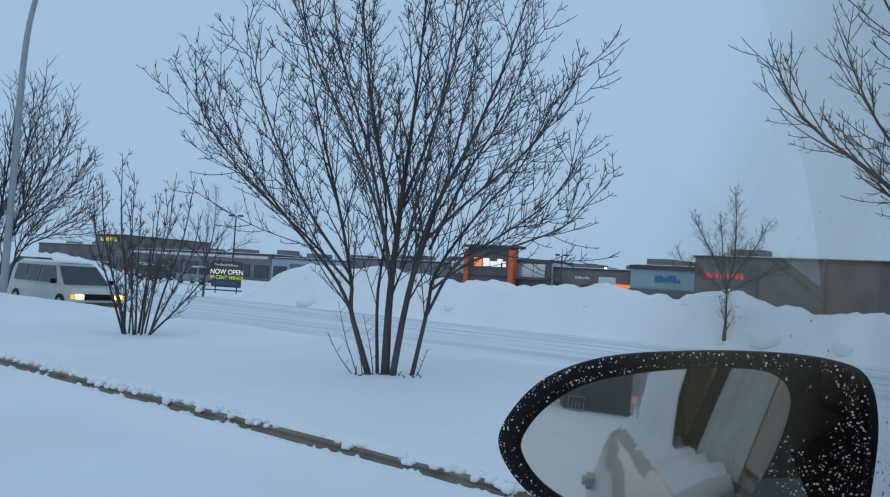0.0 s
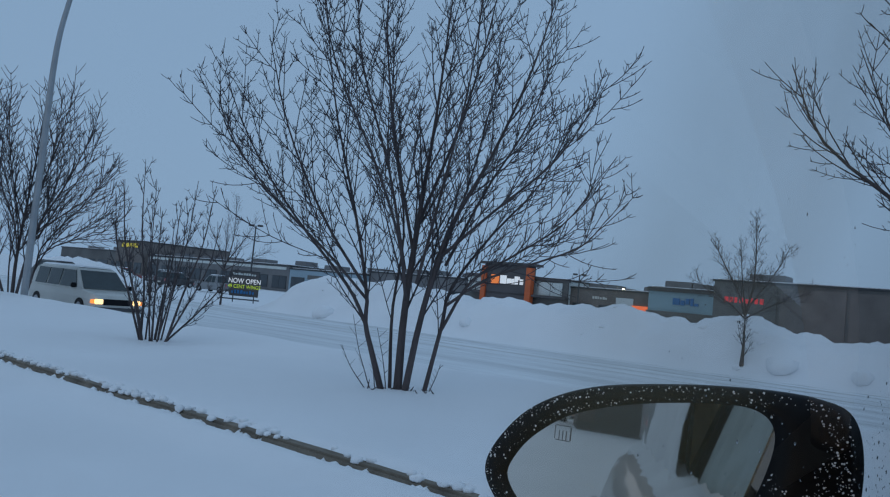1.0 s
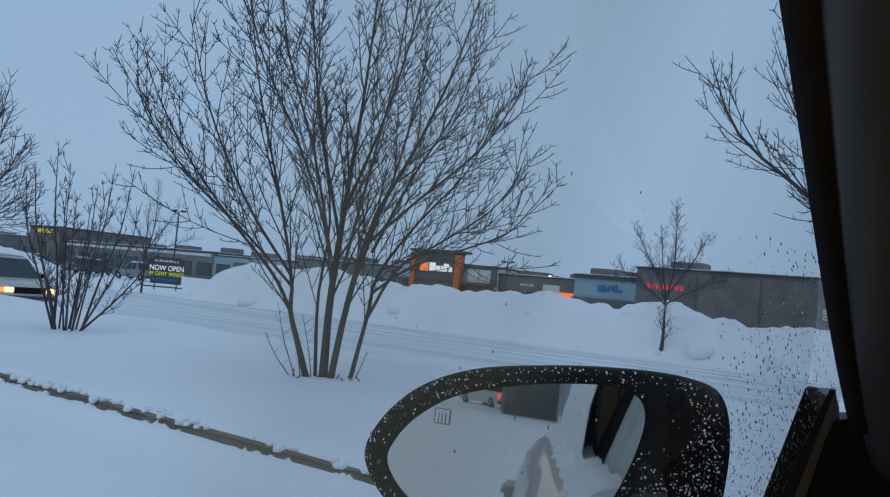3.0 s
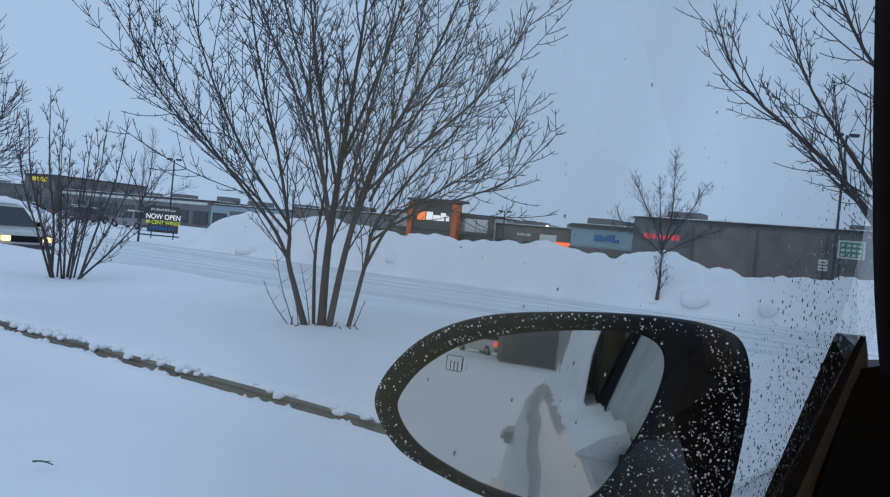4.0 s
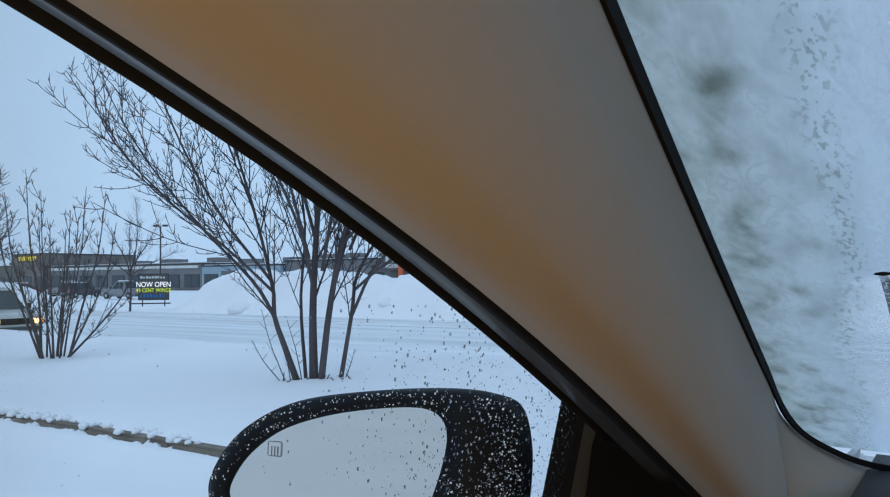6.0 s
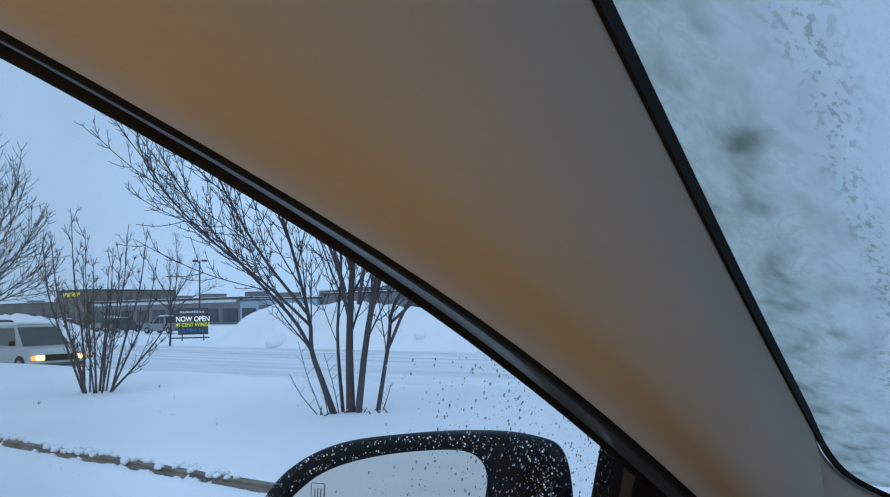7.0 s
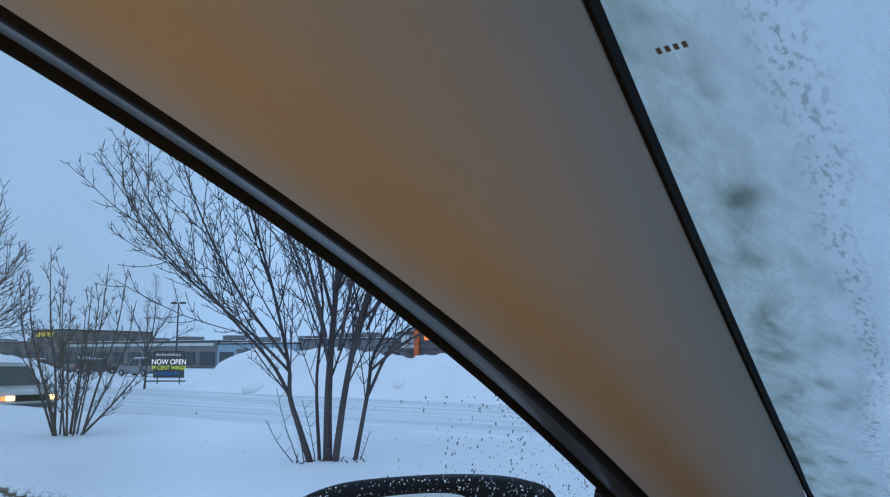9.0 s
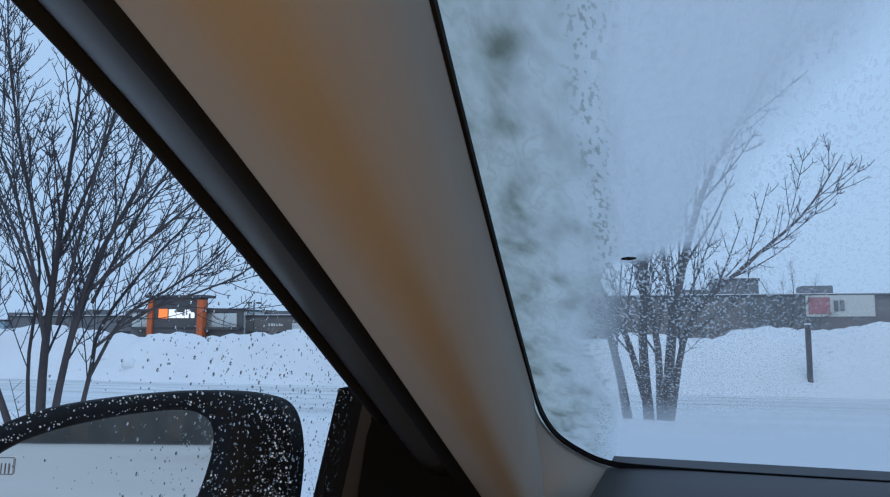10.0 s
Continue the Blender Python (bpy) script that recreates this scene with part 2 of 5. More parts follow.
def haze_mat():
    """A thin patchy damp film that fades out towards both ends."""
    m = bpy.data.materials.new("damp_haze")
    m.use_nodes = True
    n, l = m.node_tree.nodes, m.node_tree.links
    n.remove(n["Principled BSDF"])
    tc, sep, cloud, prod = n.new("ShaderNodeTexCoord"), n.new("ShaderNodeSeparateXYZ"), n.new("ShaderNodeTexNoise"), None
    cloud.inputs["Scale"].default_value, cloud.inputs["Detail"].default_value = 38, 5
    l.new(tc.outputs["Object"], sep.inputs[0])
    l.new(tc.outputs["Object"], cloud.inputs["Vector"])
    for src, a, b, c, d in ((sep.outputs[1], 0.045, 0.085, 0.0, 1.0), (sep.outputs[1], 0.13, 0.19, 1.0, 0.0), (cloud.outputs[0], 0.3, 0.7, 0.18, 0.22)):
        k = n.new("ShaderNodeMapRange")
        k.interpolation_type = "SMOOTHSTEP"
        for i, v in enumerate((a, b, c, d)):
            k.inputs[i + 1].default_value = v
        l.new(src, k.inputs[0])
        if prod is None:
            prod = k.outputs[0]
        else:
            mu = n.new("ShaderNodeMath")
            mu.operation = "MULTIPLY"
            l.new(prod, mu.inputs[0])
            l.new(k.outputs[0], mu.inputs[1])
            prod = mu.outputs[0]
    t, dif, mx = n.new("ShaderNodeBsdfTransparent"), n.new("ShaderNodeBsdfDiffuse"), n.new("ShaderNodeMixShader")
    dif.inputs[0].default_value = (0.26, 0.36, 0.36, 1)
    l.new(prod, mx.inputs[0])
    l.new(t.outputs[0], mx.inputs[1])
    l.new(dif.outputs[0], mx.inputs[2])
    l.new(mx.outputs[0], n["Material Output"].inputs[0])
    return m


HAZE = haze_mat()
SKYFILM = sky_film_mat()
for m_, k_ in ((RUBBER, 0.08), (DARKPLASTIC, 0.15), (SATIN, 0.35), (TRIM, 0.15), (SAILGREY, 0.2)):
    m_.node_tree.nodes["Principled BSDF"].inputs["Specular IOR Level"].default_value = k_
MIRROR = mat("mirror_silver", (0.69, 0.645, 0.585), 0.02, 1.0, vary=0.02, scale=4)
WATER = bpy.data.materials.new("meltwater")
WATER.use_nodes = True
WATER.node_tree.nodes["Principled BSDF"].inputs["Transmission Weight"].default_value = 1.0
WATER.node_tree.nodes["Principled BSDF"].inputs["Roughness"].default_value = 0.08
WATER.node_tree.nodes["Principled BSDF"].inputs["IOR"].default_value = 1.33


# ---- building blocks ----
def mesh_ob(name, bm, material, parent=None, label="", smooth=False):
    me = bpy.data.meshes.new(name)
    if smooth:
        for f in bm.faces:
            f.smooth = True
    bm.to_mesh(me)
    bm.free()
    me.materials.append(material)
    ob = new(name, me)
    if parent is not None:
        ob.parent = parent
    if label:
        ob["label"] = label
    return ob


def part(name, bm, material, parent, label="", smooth=False):
    return mesh_ob(name, bm, material, parent, label, smooth)


def thing(name, label, category, m=None, group="", kind=""):
    ob = new(name)
    ob.empty_display_size = 0.1
    if m is not None:
        ob.matrix_world = m
    return tagged(ob, label, category, group, kind)


def add_box(bm, x0, x1, y0, y1, z0, z1, bevel=0.0):
    r = bmesh.ops.create_cube(bm, size=1, matrix=Matrix.Translation(((x0 + x1) / 2, (y0 + y1) / 2, (z0 + z1) / 2)) @ Matrix.Diagonal((x1 - x0, y1 - y0, z1 - z0, 1)))
    if bevel:
        es = list({e for v in r["verts"] for e in v.link_edges})
        bmesh.ops.bevel(bm, geom=es, offset=bevel, segments=2, affect="EDGES")
    return bm


def box(x0, x1, y0, y1, z0, z1, bevel=0.0):
    return add_box(bmesh.new(), x0, x1, y0, y1, z0, z1, bevel)


def cyl(r0, r1, a, b, seg=16):
    """A tapered rod from a to b."""
    bm = bmesh.new()
    a, b = Vector(a), Vector(b)
    turn = (b - a).to_track_quat("Z", "Y").to_matrix().to_4x4()
    bmesh.ops.create_cone(bm, cap_ends=True, segments=seg, radius1=r0, radius2=r1, depth=(b - a).length, matrix=Matrix.Translation((a + b) / 2) @ turn)
    return bm


def ring_loft(rings, closed=True, caps=True):
    """A skin over rings of equal count."""
    bm = bmesh.new()
    vs = [[bm.verts.new(p) for p in r] for r in rings]
    k = len(rings[0])
    for a, b in zip(vs, vs[1:]):
        for i in range(k if closed else k - 1):
            j = (i + 1) % k
            bm.faces.new((a[i], a[j], b[j], b[i]))
    if caps and closed:
        bm.faces.new(vs[0][::-1])
        bm.faces.new(vs[-1])
    bmesh.ops.recalc_face_normals(bm, faces=bm.faces)
    return bm


def smooth_loop(ctrl, n=6):
    """A closed smooth outline through control points."""
    out, k = [], len(ctrl)
    for i in range(k):
        p0, p1, p2, p3 = (np.array(ctrl[(i + j) % k], float) for j in (-1, 0, 1, 2))
        for s in np.linspace(0, 1, n, endpoint=False):
            out.append(0.5 * (2 * p1 + (p2 - p0) * s + (2 * p0 - 5 * p1 + 4 * p2 - p3) * s * s + (3 * p1 - p0 - 3 * p2 + p3) * s ** 3))
    return out


# ---- ground: lot, kerb strip, road, snow banks, one sheet in the street's own axes ----
STREET = pose(0, 0, 0, 0, 0, 13)
KERB_V = 4.9


def hump(x, c, w):
    return math.exp(-((x - c) / w) ** 2)


def sstep(x, a, b):
    q = min(1.0, max(0.0, (x - a) / (b - a)))
    return q * q * (3 - 2 * q)


def bank(u, v):
    """Height of the ploughed snow beyond the road."""
    run = sstep(u, -42, -37) * (1 - sstep(u, 40, 46)) + sstep(u, -84, -76) * (1 - sstep(u, -66, -61))
    if run <= 0 or v < 29 or v > 42:
        return 0.0
    top = 1.85 + 0.55 * hump(u, -36, 3.5) + 0.55 * hump(u, -30, 3.5) + 0.3 * hump(u, -23, 1.0) + 0.3 * hump(u, -19.3, 1.6) + 0.3 * hump(u, -16, 1.8)
    top += 0.5 * hump(u, -10.4, 1.3) - 0.35 * hump(u, -7, 1.3) + 0.35 * hump(u, -0.4, 1.8) + 0.5 * hump(u, 4.5, 2.2) + 0.7 * hump(u, 9, 2.5) + 0.3 * hump(u, -72, 4)
    rise = sstep(v, 30 + 0.8 * noise.noise((u * 0.3, 0, 3)), 33.2) * (1 - sstep(v, 34.5, 40.5))
    lump = 0.36 * noise.noise((u * 0.8, v * 0.8, 0)) + 0.2 * noise.noise((u * 1.9, v * 1.9, 5)) + 0.12 * abs(noise.noise((u * 4.2, v * 4.2, 9)))
    return run * rise * (top + lump)


def ground_z(u, v):
    soft = 0.05 * noise.noise((u * 0.25, v * 0.25, 1)) + 0.018 * noise.noise((u * 1.3, v * 1.3, 2)) + 0.006 * noise.noise((u * 5, v * 5, 4))
    if v < KERB_V - 0.12:
        return soft * 0.7 + (0.087 + 0.016 * noise.noise((u * 1.1, 0, 6))) * sstep(v, 4.1, KERB_V - 0.14)
    z = (0.12 + 0.02 * noise.noise((u * 1.7, 3, 6))) * sstep(v, KERB_V - 0.12, KERB_V + 0.18) + 0.03
    z += 0.14 * hump(v, 11.0, 1.1) * (1 + 0.4 * noise.noise((u * 0.35, 0, 8)))
    z -= 0.6 * sstep(v, 11.6, 14.0)
    z += 0.22 * hump(u, 0.0, 2.4) * hump(v, 12, 2.0) + 0.02 * hump(u, -7.7, 1.2) * hump(v, 8.6, 1.0)
    keep = 0.25 if 14.0 < v < 31 else 1.0
    return z + soft * keep + bank(u, v)


def axis(pieces):
    out = []
    for a, b, n in pieces:
        out += list(np.linspace(a, b, n, endpoint=False))
    return out + [pieces[-1][1]]


us = axis([(-2500, -400, 8), (-400, -90, 20), (-90, -45, 60), (-45, 14, 236), (14, 60, 40), (60, 400, 16), (400, 2500, 8)])
vs = axis([(-1200, -80, 8), (-80, -6, 20), (-6, 3, 24), (3, 6, 30), (6, 15, 50), (15, 29.5, 34), (29.5, 41, 62), (41, 110, 24), (110, 500, 14), (500, 3500, 8)])
gv = [(u, v, ground_z(u, v)) for v in vs for u in us]
nu = len(us)
gf = [(j * nu + i, j * nu + i + 1, (j + 1) * nu + i + 1, (j + 1) * nu + i) for j in range(len(vs) - 1) for i in range(nu - 1)]
gm = bpy.data.meshes.new("ground")
gm.from_pydata(gv, [], gf)
gm.polygons.foreach_set("use_smooth", [True] * len(gf))
gm.materials.append(SNOW)
ground = tagged(new("ground", gm), "deep fresh snow over the lot, verge and ploughed banks", "ground", kind="structure")
ground.matrix_world = STREET

# road of packed snow with wheel ruts
rb = bmesh.new()
prof = [(13.6, -0.01), (14.6, 0.02), (16.0, 0.05), (16.4, 0.02), (17.0, 0.05), (18.0, 0.05), (18.4, 0.02), (19.0, 0.055), (21.5, 0.05), (22.3, 0.03), (22.9, 0.02), (23.4, 0.06), (23.8, 0.015), (24.3, 0.055), (25.2, 0.05), (25.6, 0.012), (26.1, 0.06), (26.7, 0.055), (27.1, 0.014), (27.6, 0.05), (28.4, 0.05), (28.8, 0.015), (29.3, 0.06), (30.4, -0.004)]
ru = axis([(-220, -60, 40), (-60, 20, 160), (20, 120, 30)])
rv = [[rb.verts.new((u, v + 0.12 * noise.noise((u * 0.12, v, 0)), -0.405 + h + 0.012 * noise.noise((u * 0.9, v * 2, 7)))) for v, h in prof] for u in ru]
for a, b in zip(rv, rv[1:]):
    for i in range(len(prof) - 1):
        rb.faces.new((a[i], b[i], b[i + 1], a[i + 1]))
bmesh.ops.recalc_face_normals(rb, faces=rb.faces)
road = tagged(mesh_ob("road", rb, PACKED, smooth=True), "street of packed grey snow with wheel ruts", "road", kind="structure")
road.matrix_world = STREET
for k, (v, w) in enumerate(((23.75, 0.32), (25.6, 0.3), (27.1, 0.3), (28.85, 0.34), (29.9, 0.22))):
    db = bmesh.new()
    last = None
    for u in ru:
        q = noise.noise((u * 0.2, k * 9, 0))
        ww = w * max(0.04, 0.55 + 0.9 * noise.noise((u * 0.5, k * 5, 3)))
        mid = v + 0.12 * noise.noise((u * 0.12, v, 0)) + 0.08 * q
        cur = [db.verts.new((u, mid + s * ww, -0.405 + (0.03 if abs(s) < 1 else 0.022) + 0.012 * noise.noise((u * 0.9, v * 2, 7)))) for s in (-1, -0.4, 0.4, 1)]
        if last:
            for i in range(3):
                db.faces.new((last[i], cur[i], cur[i + 1], last[i + 1]))
        last = cur
    bmesh.ops.recalc_face_normals(db, faces=db.faces)
    part("wheel_rut", db, DIRTY, road, "dirty grey compressed wheel rut", True)

# kerb: separate cast lengths, half buried
kerb = thing("kerb", "worn tan concrete kerb half buried in snow", "kerb", STREET, kind="structure")
kb = box(0, 2.96, KERB_V - 0.08, KERB_V + 0.08, -0.1, 0.105, 0.025)
kerb_mesh = None
for i in range(14):
    if kerb_mesh is None:
        ob = part("kerb_stone", kb, KERB, kerb)
        kerb_mesh = ob.data
    else:
        ob = new("kerb_stone", kerb_mesh)
        ob.parent = kerb
    ob.location = (-30 + 3 * i, 0.03 * noise.noise((i * 1.7, 0, 0)), 0.01 * noise.noise((i * 2.3, 4, 0)))

# snow clods along the kerb and on the verge
rng = random.Random(4)
clods = bmesh.new()


def clod(bm, x, y, z, r, flat=0.6):
    res = bmesh.ops.create_icosphere(bm, subdivisions=2 if r > 0.1 else 1, radius=r, matrix=Matrix.Translation((x, y, z)))
    for v in res["verts"]:
        o = v.co - Vector((x, y, z))
        s = 1 + 0.45 * noise.noise(v.co * (0.9 / r)) + 0.2 * noise.noise(v.co * (2.2 / r))
        v.co = Vector((x, y, z)) + Vector((o.x * s, o.y * s, o.z * s * flat))


for i in range(900):
    u = -24 + 32 * i / 900 + rng.uniform(-0.1, 0.1)
    dens = 0.5 + 0.5 * noise.noise((u * 0.7, 2, 2))
    if rng.random() < dens * 1.1:
        side = rng.choice((-1, -1, 1))
        clod(clods, u, KERB_V + side * rng.uniform(0.06, 0.14), 0.03 if side < 0 else 0.12, rng.uniform(0.03, 0.075), rng.uniform(0.6, 0.9))
    if rng.random() < 0.22:
        clod(clods, u, KERB_V + rng.uniform(-0.08, 0.08), 0.12, rng.uniform(0.03, 0.07), 0.7)
cl = tagged(mesh_ob("snow_clods", clods, SNOW_CLUMP, smooth=True), "crumbled snow lumps along the kerb edge", "snow", kind="stuff")
cl.matrix_world = STREET
lumps = bmesh.new()
for i in range(26):
    u, v = rng.uniform(-42, 12), rng.uniform(30.8, 33.5)
    clod(lumps, u, v, ground_z(u, v) - 0.06, rng.uniform(0.08, 0.24), 0.6)
for u, v, r in ((-33.5, 30.7, 0.6), (-8.3, 31.0, 0.55), (-23.5, 31.2, 0.35), (-5.5, 31, 0.4)):
    clod(lumps, u, v, ground_z(u, v) + 0.1, r, 0.7)
lb = tagged(mesh_ob("snow_blocks", lumps, SNOW_CLUMP, smooth=True), "ploughed snow chunks on the bank", "snow", kind="stuff")
lb.matrix_world = STREET


# ---- bare trees ----
class Tubes:
    """Collects tapered tubes into one mesh."""

    def __init__(self):
        self.v, self.f = [], []

    def add(self, pts, r0, r1, k):
        base, n = len(self.v), len(pts)
        for i, p in enumerate(pts):
            d = (pts[min(i + 1, n - 1)] - pts[max(i - 1, 0)]).normalized()
            a = d.cross(Vector((0.31, 0.87, 0.38))).normalized()
            b = d.cross(a)
            r = r0 + (r1 - r0) * i / (n - 1)
            for j in range(k):
                w = 2 * math.pi * j / k
                self.v.append(p + (a * math.cos(w) + b * math.sin(w)) * r)
        for i in range(n - 1):
            for j in range(k):
                q = (j + 1) % k
                self.f.append((base + i * k + j, base + i * k + q, base + (i + 1) * k + q, base + (i + 1) * k + j))

    def link(self, name, material, parent, label=""):
        me = bpy.data.meshes.new(name)
        me.from_pydata(self.v, [], self.f)
        me.polygons.foreach_set("use_smooth", [True] * len(self.f))
        me.materials.append(material)
        ob = new(name, me)
        ob.parent = parent
        if label:
            ob["label"] = label
        return ob


def spline(way, n):
    """n points along a smooth open path through way."""
    w = [Vector(p) for p in way]
    w = [w[0] * 2 - w[1]] + w + [w[-1] * 2 - w[-2]]
    out, m = [], len(w) - 3
    for i in range(n):
        s = i / (n - 1) * m
        k = min(int(s), m - 1)
        s -= k
        p0, p1, p2, p3 = w[k:k + 4]
        out.append(0.5 * (2 * p1 + (p2 - p0) * s + (2 * p0 - 5 * p1 + 4 * p2 - p3) * s * s + (3 * p1 - p0 - 3 * p2 + p3) * s ** 3))
    return out


def shoot(rng, start, way, length, n, lift, wob):
    """A limb that sets off one way and bends upward."""
    pts, d, step = [start], way.normalized(), length / (n - 1)
    for _ in range(n - 1):
        d = (d + Vector((rng.gauss(0, wob), rng.gauss(0, wob), rng.gauss(0, wob) + lift))).normalized()
        pts.append(pts[-1] + d * step)
    return pts


def sprout(rng, pts, first, gap, make, level):
    """Calls make(point, way, along) at steps along a limb, sides alternating."""
    total = sum((b - a).length for a, b in zip(pts, pts[1:]))
    s, turn = first * total, rng.uniform(0, 6.28)
    while s < total * 0.97:
        run = 0.0
        for a, b in zip(pts, pts[1:]):
            seg = (b - a).length
            if run + seg >= s:
                p, d = a + (b - a) * ((s - run) / seg), (b - a).normalized()
                break
            run += seg
        turn += 2.4 + rng.uniform(-0.5, 0.5)
        side = d.cross(Vector((0.2, 0.1, 1) if abs(d.z) < 0.9 else (1, 0.2, 0))).normalized()
        out = side * math.cos(turn) + d.cross(side) * math.sin(turn)
        make(p, d, out, s / total)
        if level > 1 and rng.random() < 0.75:
            make(p, d, -out, s / total)
        s += gap * rng.uniform(0.6, 1.4)


def bare_tree(name, label, m, stems, seed, limb=(2.0, 0.265), twig=(0.62, 0.28), tip=(0.11, 0.17), detail=3, group="", size=1.0, lift=0.045, fat=1.0, first=0.16):
    """Tapered stems, straight ascending limbs, and paired twigs that curve up like hooks."""
    rng = random.Random(seed)
    root = thing(name, label, "shrub" if name == "shrub" else "tree", m, group)
    limbs, twigs = Tubes(), Tubes()
    for way, r in stems:
        pts = spline([Vector(p) * size for p in way], 16)
        st = Tubes()
        st.add(pts, r, max(0.006, r * 0.1) * fat, 8)
        st.link("stem", BARK, root)

        def make_limb(p, d, out, s, r=r):
            ln = limb[0] * size * (1.1 - 0.75 * s) * rng.uniform(0.6, 1.15)
            lp = shoot(rng, p, d + out * rng.uniform(0.3, 0.7), ln, 9, lift, 0.025)
            r0 = max(0.0085, min(r * 0.28, r * (1.0 - 0.85 * s) * 0.42)) * fat
            limbs.add(lp, r0, 0.0052 * fat, 5)

            def make_twig(p2, d2, out2, s2):
                tl_ = twig[0] * size * (1.1 - 0.7 * s2) * rng.uniform(0.35, 1.2)
                tp = shoot(rng, p2, d2 * 0.75 + out2 * rng.uniform(0.55, 0.85), tl_, 7, lift * 1.9, 0.02)
                limbs.add(tp, 0.0066 * fat, 0.0050 * fat, 4)
                if detail > 2:
                    def make_tip(p3, d3, out3, s3):
                        q = shoot(rng, p3, d3 * 0.6 + out3 * 0.8, tip[0] * size * rng.uniform(0.3, 1.2), 4, 0.2, 0.04)
                        twigs.add(q, 0.0052 * fat, 0.0044 * fat, 3)
                    sprout(rng, tp, 0.3, tip[1] * size, make_tip, 3)
            sprout(rng, lp, 0.15, twig[1] * size, make_twig, 2)
        sprout(rng, pts, first, limb[1] * size, make_limb, 1)
    tagged(limbs.link("branches", TWIG, root, "straight ascending bare branches"), kind="stuff")
    if twigs.v:
        tagged(twigs.link("twigs", TWIG, root, "short hooked bare twigs"), kind="stuff")
    return root


def on_street(u, v, rz=0, z=None):
    p = STREET @ Vector((u, v, ground_z(u, v) - 0.03 if z is None else z))
    return pose(p.x, p.y, p.z, 0, 0, rz)


# x to the side, y away, z up
MAPLE = [([(-0.03, 0, 0), (-0.04, 0.05, 1.2), (0.05, 0.1, 2.8), (0.15, 0.2, 4.3), (0.25, 0.2, 6.9)], 0.072),
         ([(0.08, -0.08, 0), (0.23, -0.1, 1.2), (0.5, -0.2, 2.4), (1.0, -0.3, 3.5), (1.5, -0.3, 4.9), (1.85, -0.2, 6.4)], 0.055),
         ([(-0.27, -0.05, 0), (-0.45, 0, 0.5), (-0.6, 0.02, 0.95), (-0.63, 0.05, 1.4), (-0.93, 0.1, 2.6), (-1.4, 0.1, 4.2), (-1.75, 0.2, 6.0)], 0.051),
         ([(-0.58, 0.02, 0.9), (-0.9, 0, 1.45), (-1.7, 0.1, 2.3), (-2.5, 0.2, 3.3), (-3.1, 0.2, 4.4)], 0.031),
         ([(-0.15, 0.1, 0), (-0.23, 0.2, 1.15), (-0.2, 0.5, 2.5), (-0.6, 1.2, 4.2), (-0.9, 1.7, 6.0)], 0.030),
         ([(0.36, 0.05, 0), (0.53, 0.15, 1.0), (0.63, 0.2, 1.6), (1.2, 0.5, 2.5), (1.9, 0.8, 3.4), (2.4, 0.9, 4.6)], 0.037),
         ([(0.51, 0.14, 0.9), (0.9, 0.1, 1.7), (1.5, 0, 2.15), (2.2, -0.1, 2.7), (2.65, -0.2, 3.4)], 0.026),
         ([(-0.03, 0.05, 1.3), (-0.2, -0.5, 2.2), (-0.6, -1.1, 3.2), (-1.2, -1.6, 4.4), (-1.5, -1.8, 5.7)], 0.028),
         ([(0.25, -0.1, 1.3), (0.5, 0.6, 2.3), (0.8, 1.2, 3.5), (1.05, 1.8, 5.0), (1.2, 2.0, 6.3)], 0.028),
         ([(0.4, -0.15, 2.0), (1.1, -0.7, 2.7), (1.9, -0.9, 3.5), (2.5, -0.9, 4.6)], 0.025),
         ([(-0.64, 0.05, 1.45), (-1.3, -0.4, 2.4), (-1.9, -0.6, 3.6), (-2.3, -0.7, 4.9)], 0.025),
         ([(0.04, 0.1, 2.5), (0.5, 0.2, 4.0), (0.8, 0.2, 5.4), (1.0, 0.2, 7.0)], 0.028),
         ([(-0.01, 0.08, 2.1), (-0.4, 0.1, 3.6), (-0.7, 0.1, 5.2), (-0.8, 0.1, 6.8)], 0.028),
         ([(0.55, 0.1, 1.3), (1.1, -0.3, 1.75), (1.9, -0.5, 2.1), (2.4, -0.6, 2.35), (2.75, -0.6, 2.8)], 0.023),
         ([(-0.62, 0.05, 1.3), (-1.2, -0.3, 1.9), (-2.0, -0.5, 2.6), (-2.7, -0.6, 3.4), (-2.95, -0.6, 4.0)], 0.023),
         ([(0.1, -0.1, 1.6), (0.35, -0.4, 3.0), (0.6, -0.6, 4.6), (0.7, -0.6, 6.6)], 0.028),
         ([(-0.1, 0.05, 1.8), (-0.45, -0.3, 3.2), (-1.0, -0.5, 4.8), (-1.2, -0.5, 6.4)], 0.026),
         ([(0.5, -0.15, 1.9), (1.0, 0.2, 3.1), (1.6, 0.4, 4.3), (1.95, 0.4, 5.6)], 0.025)]
bare_tree("tree", "bare multi-stemmed maple standing in the snowy verge", on_street(-7.57, 8.565, 52), MAPLE, 11, fat=0.92, group="trees along the verge")
suck = thing("basal_shoots", "thin suckers and cut stubs at the tree foot", "shoots", on_street(-7.57, 8.565, 52))
rs = random.Random(8)
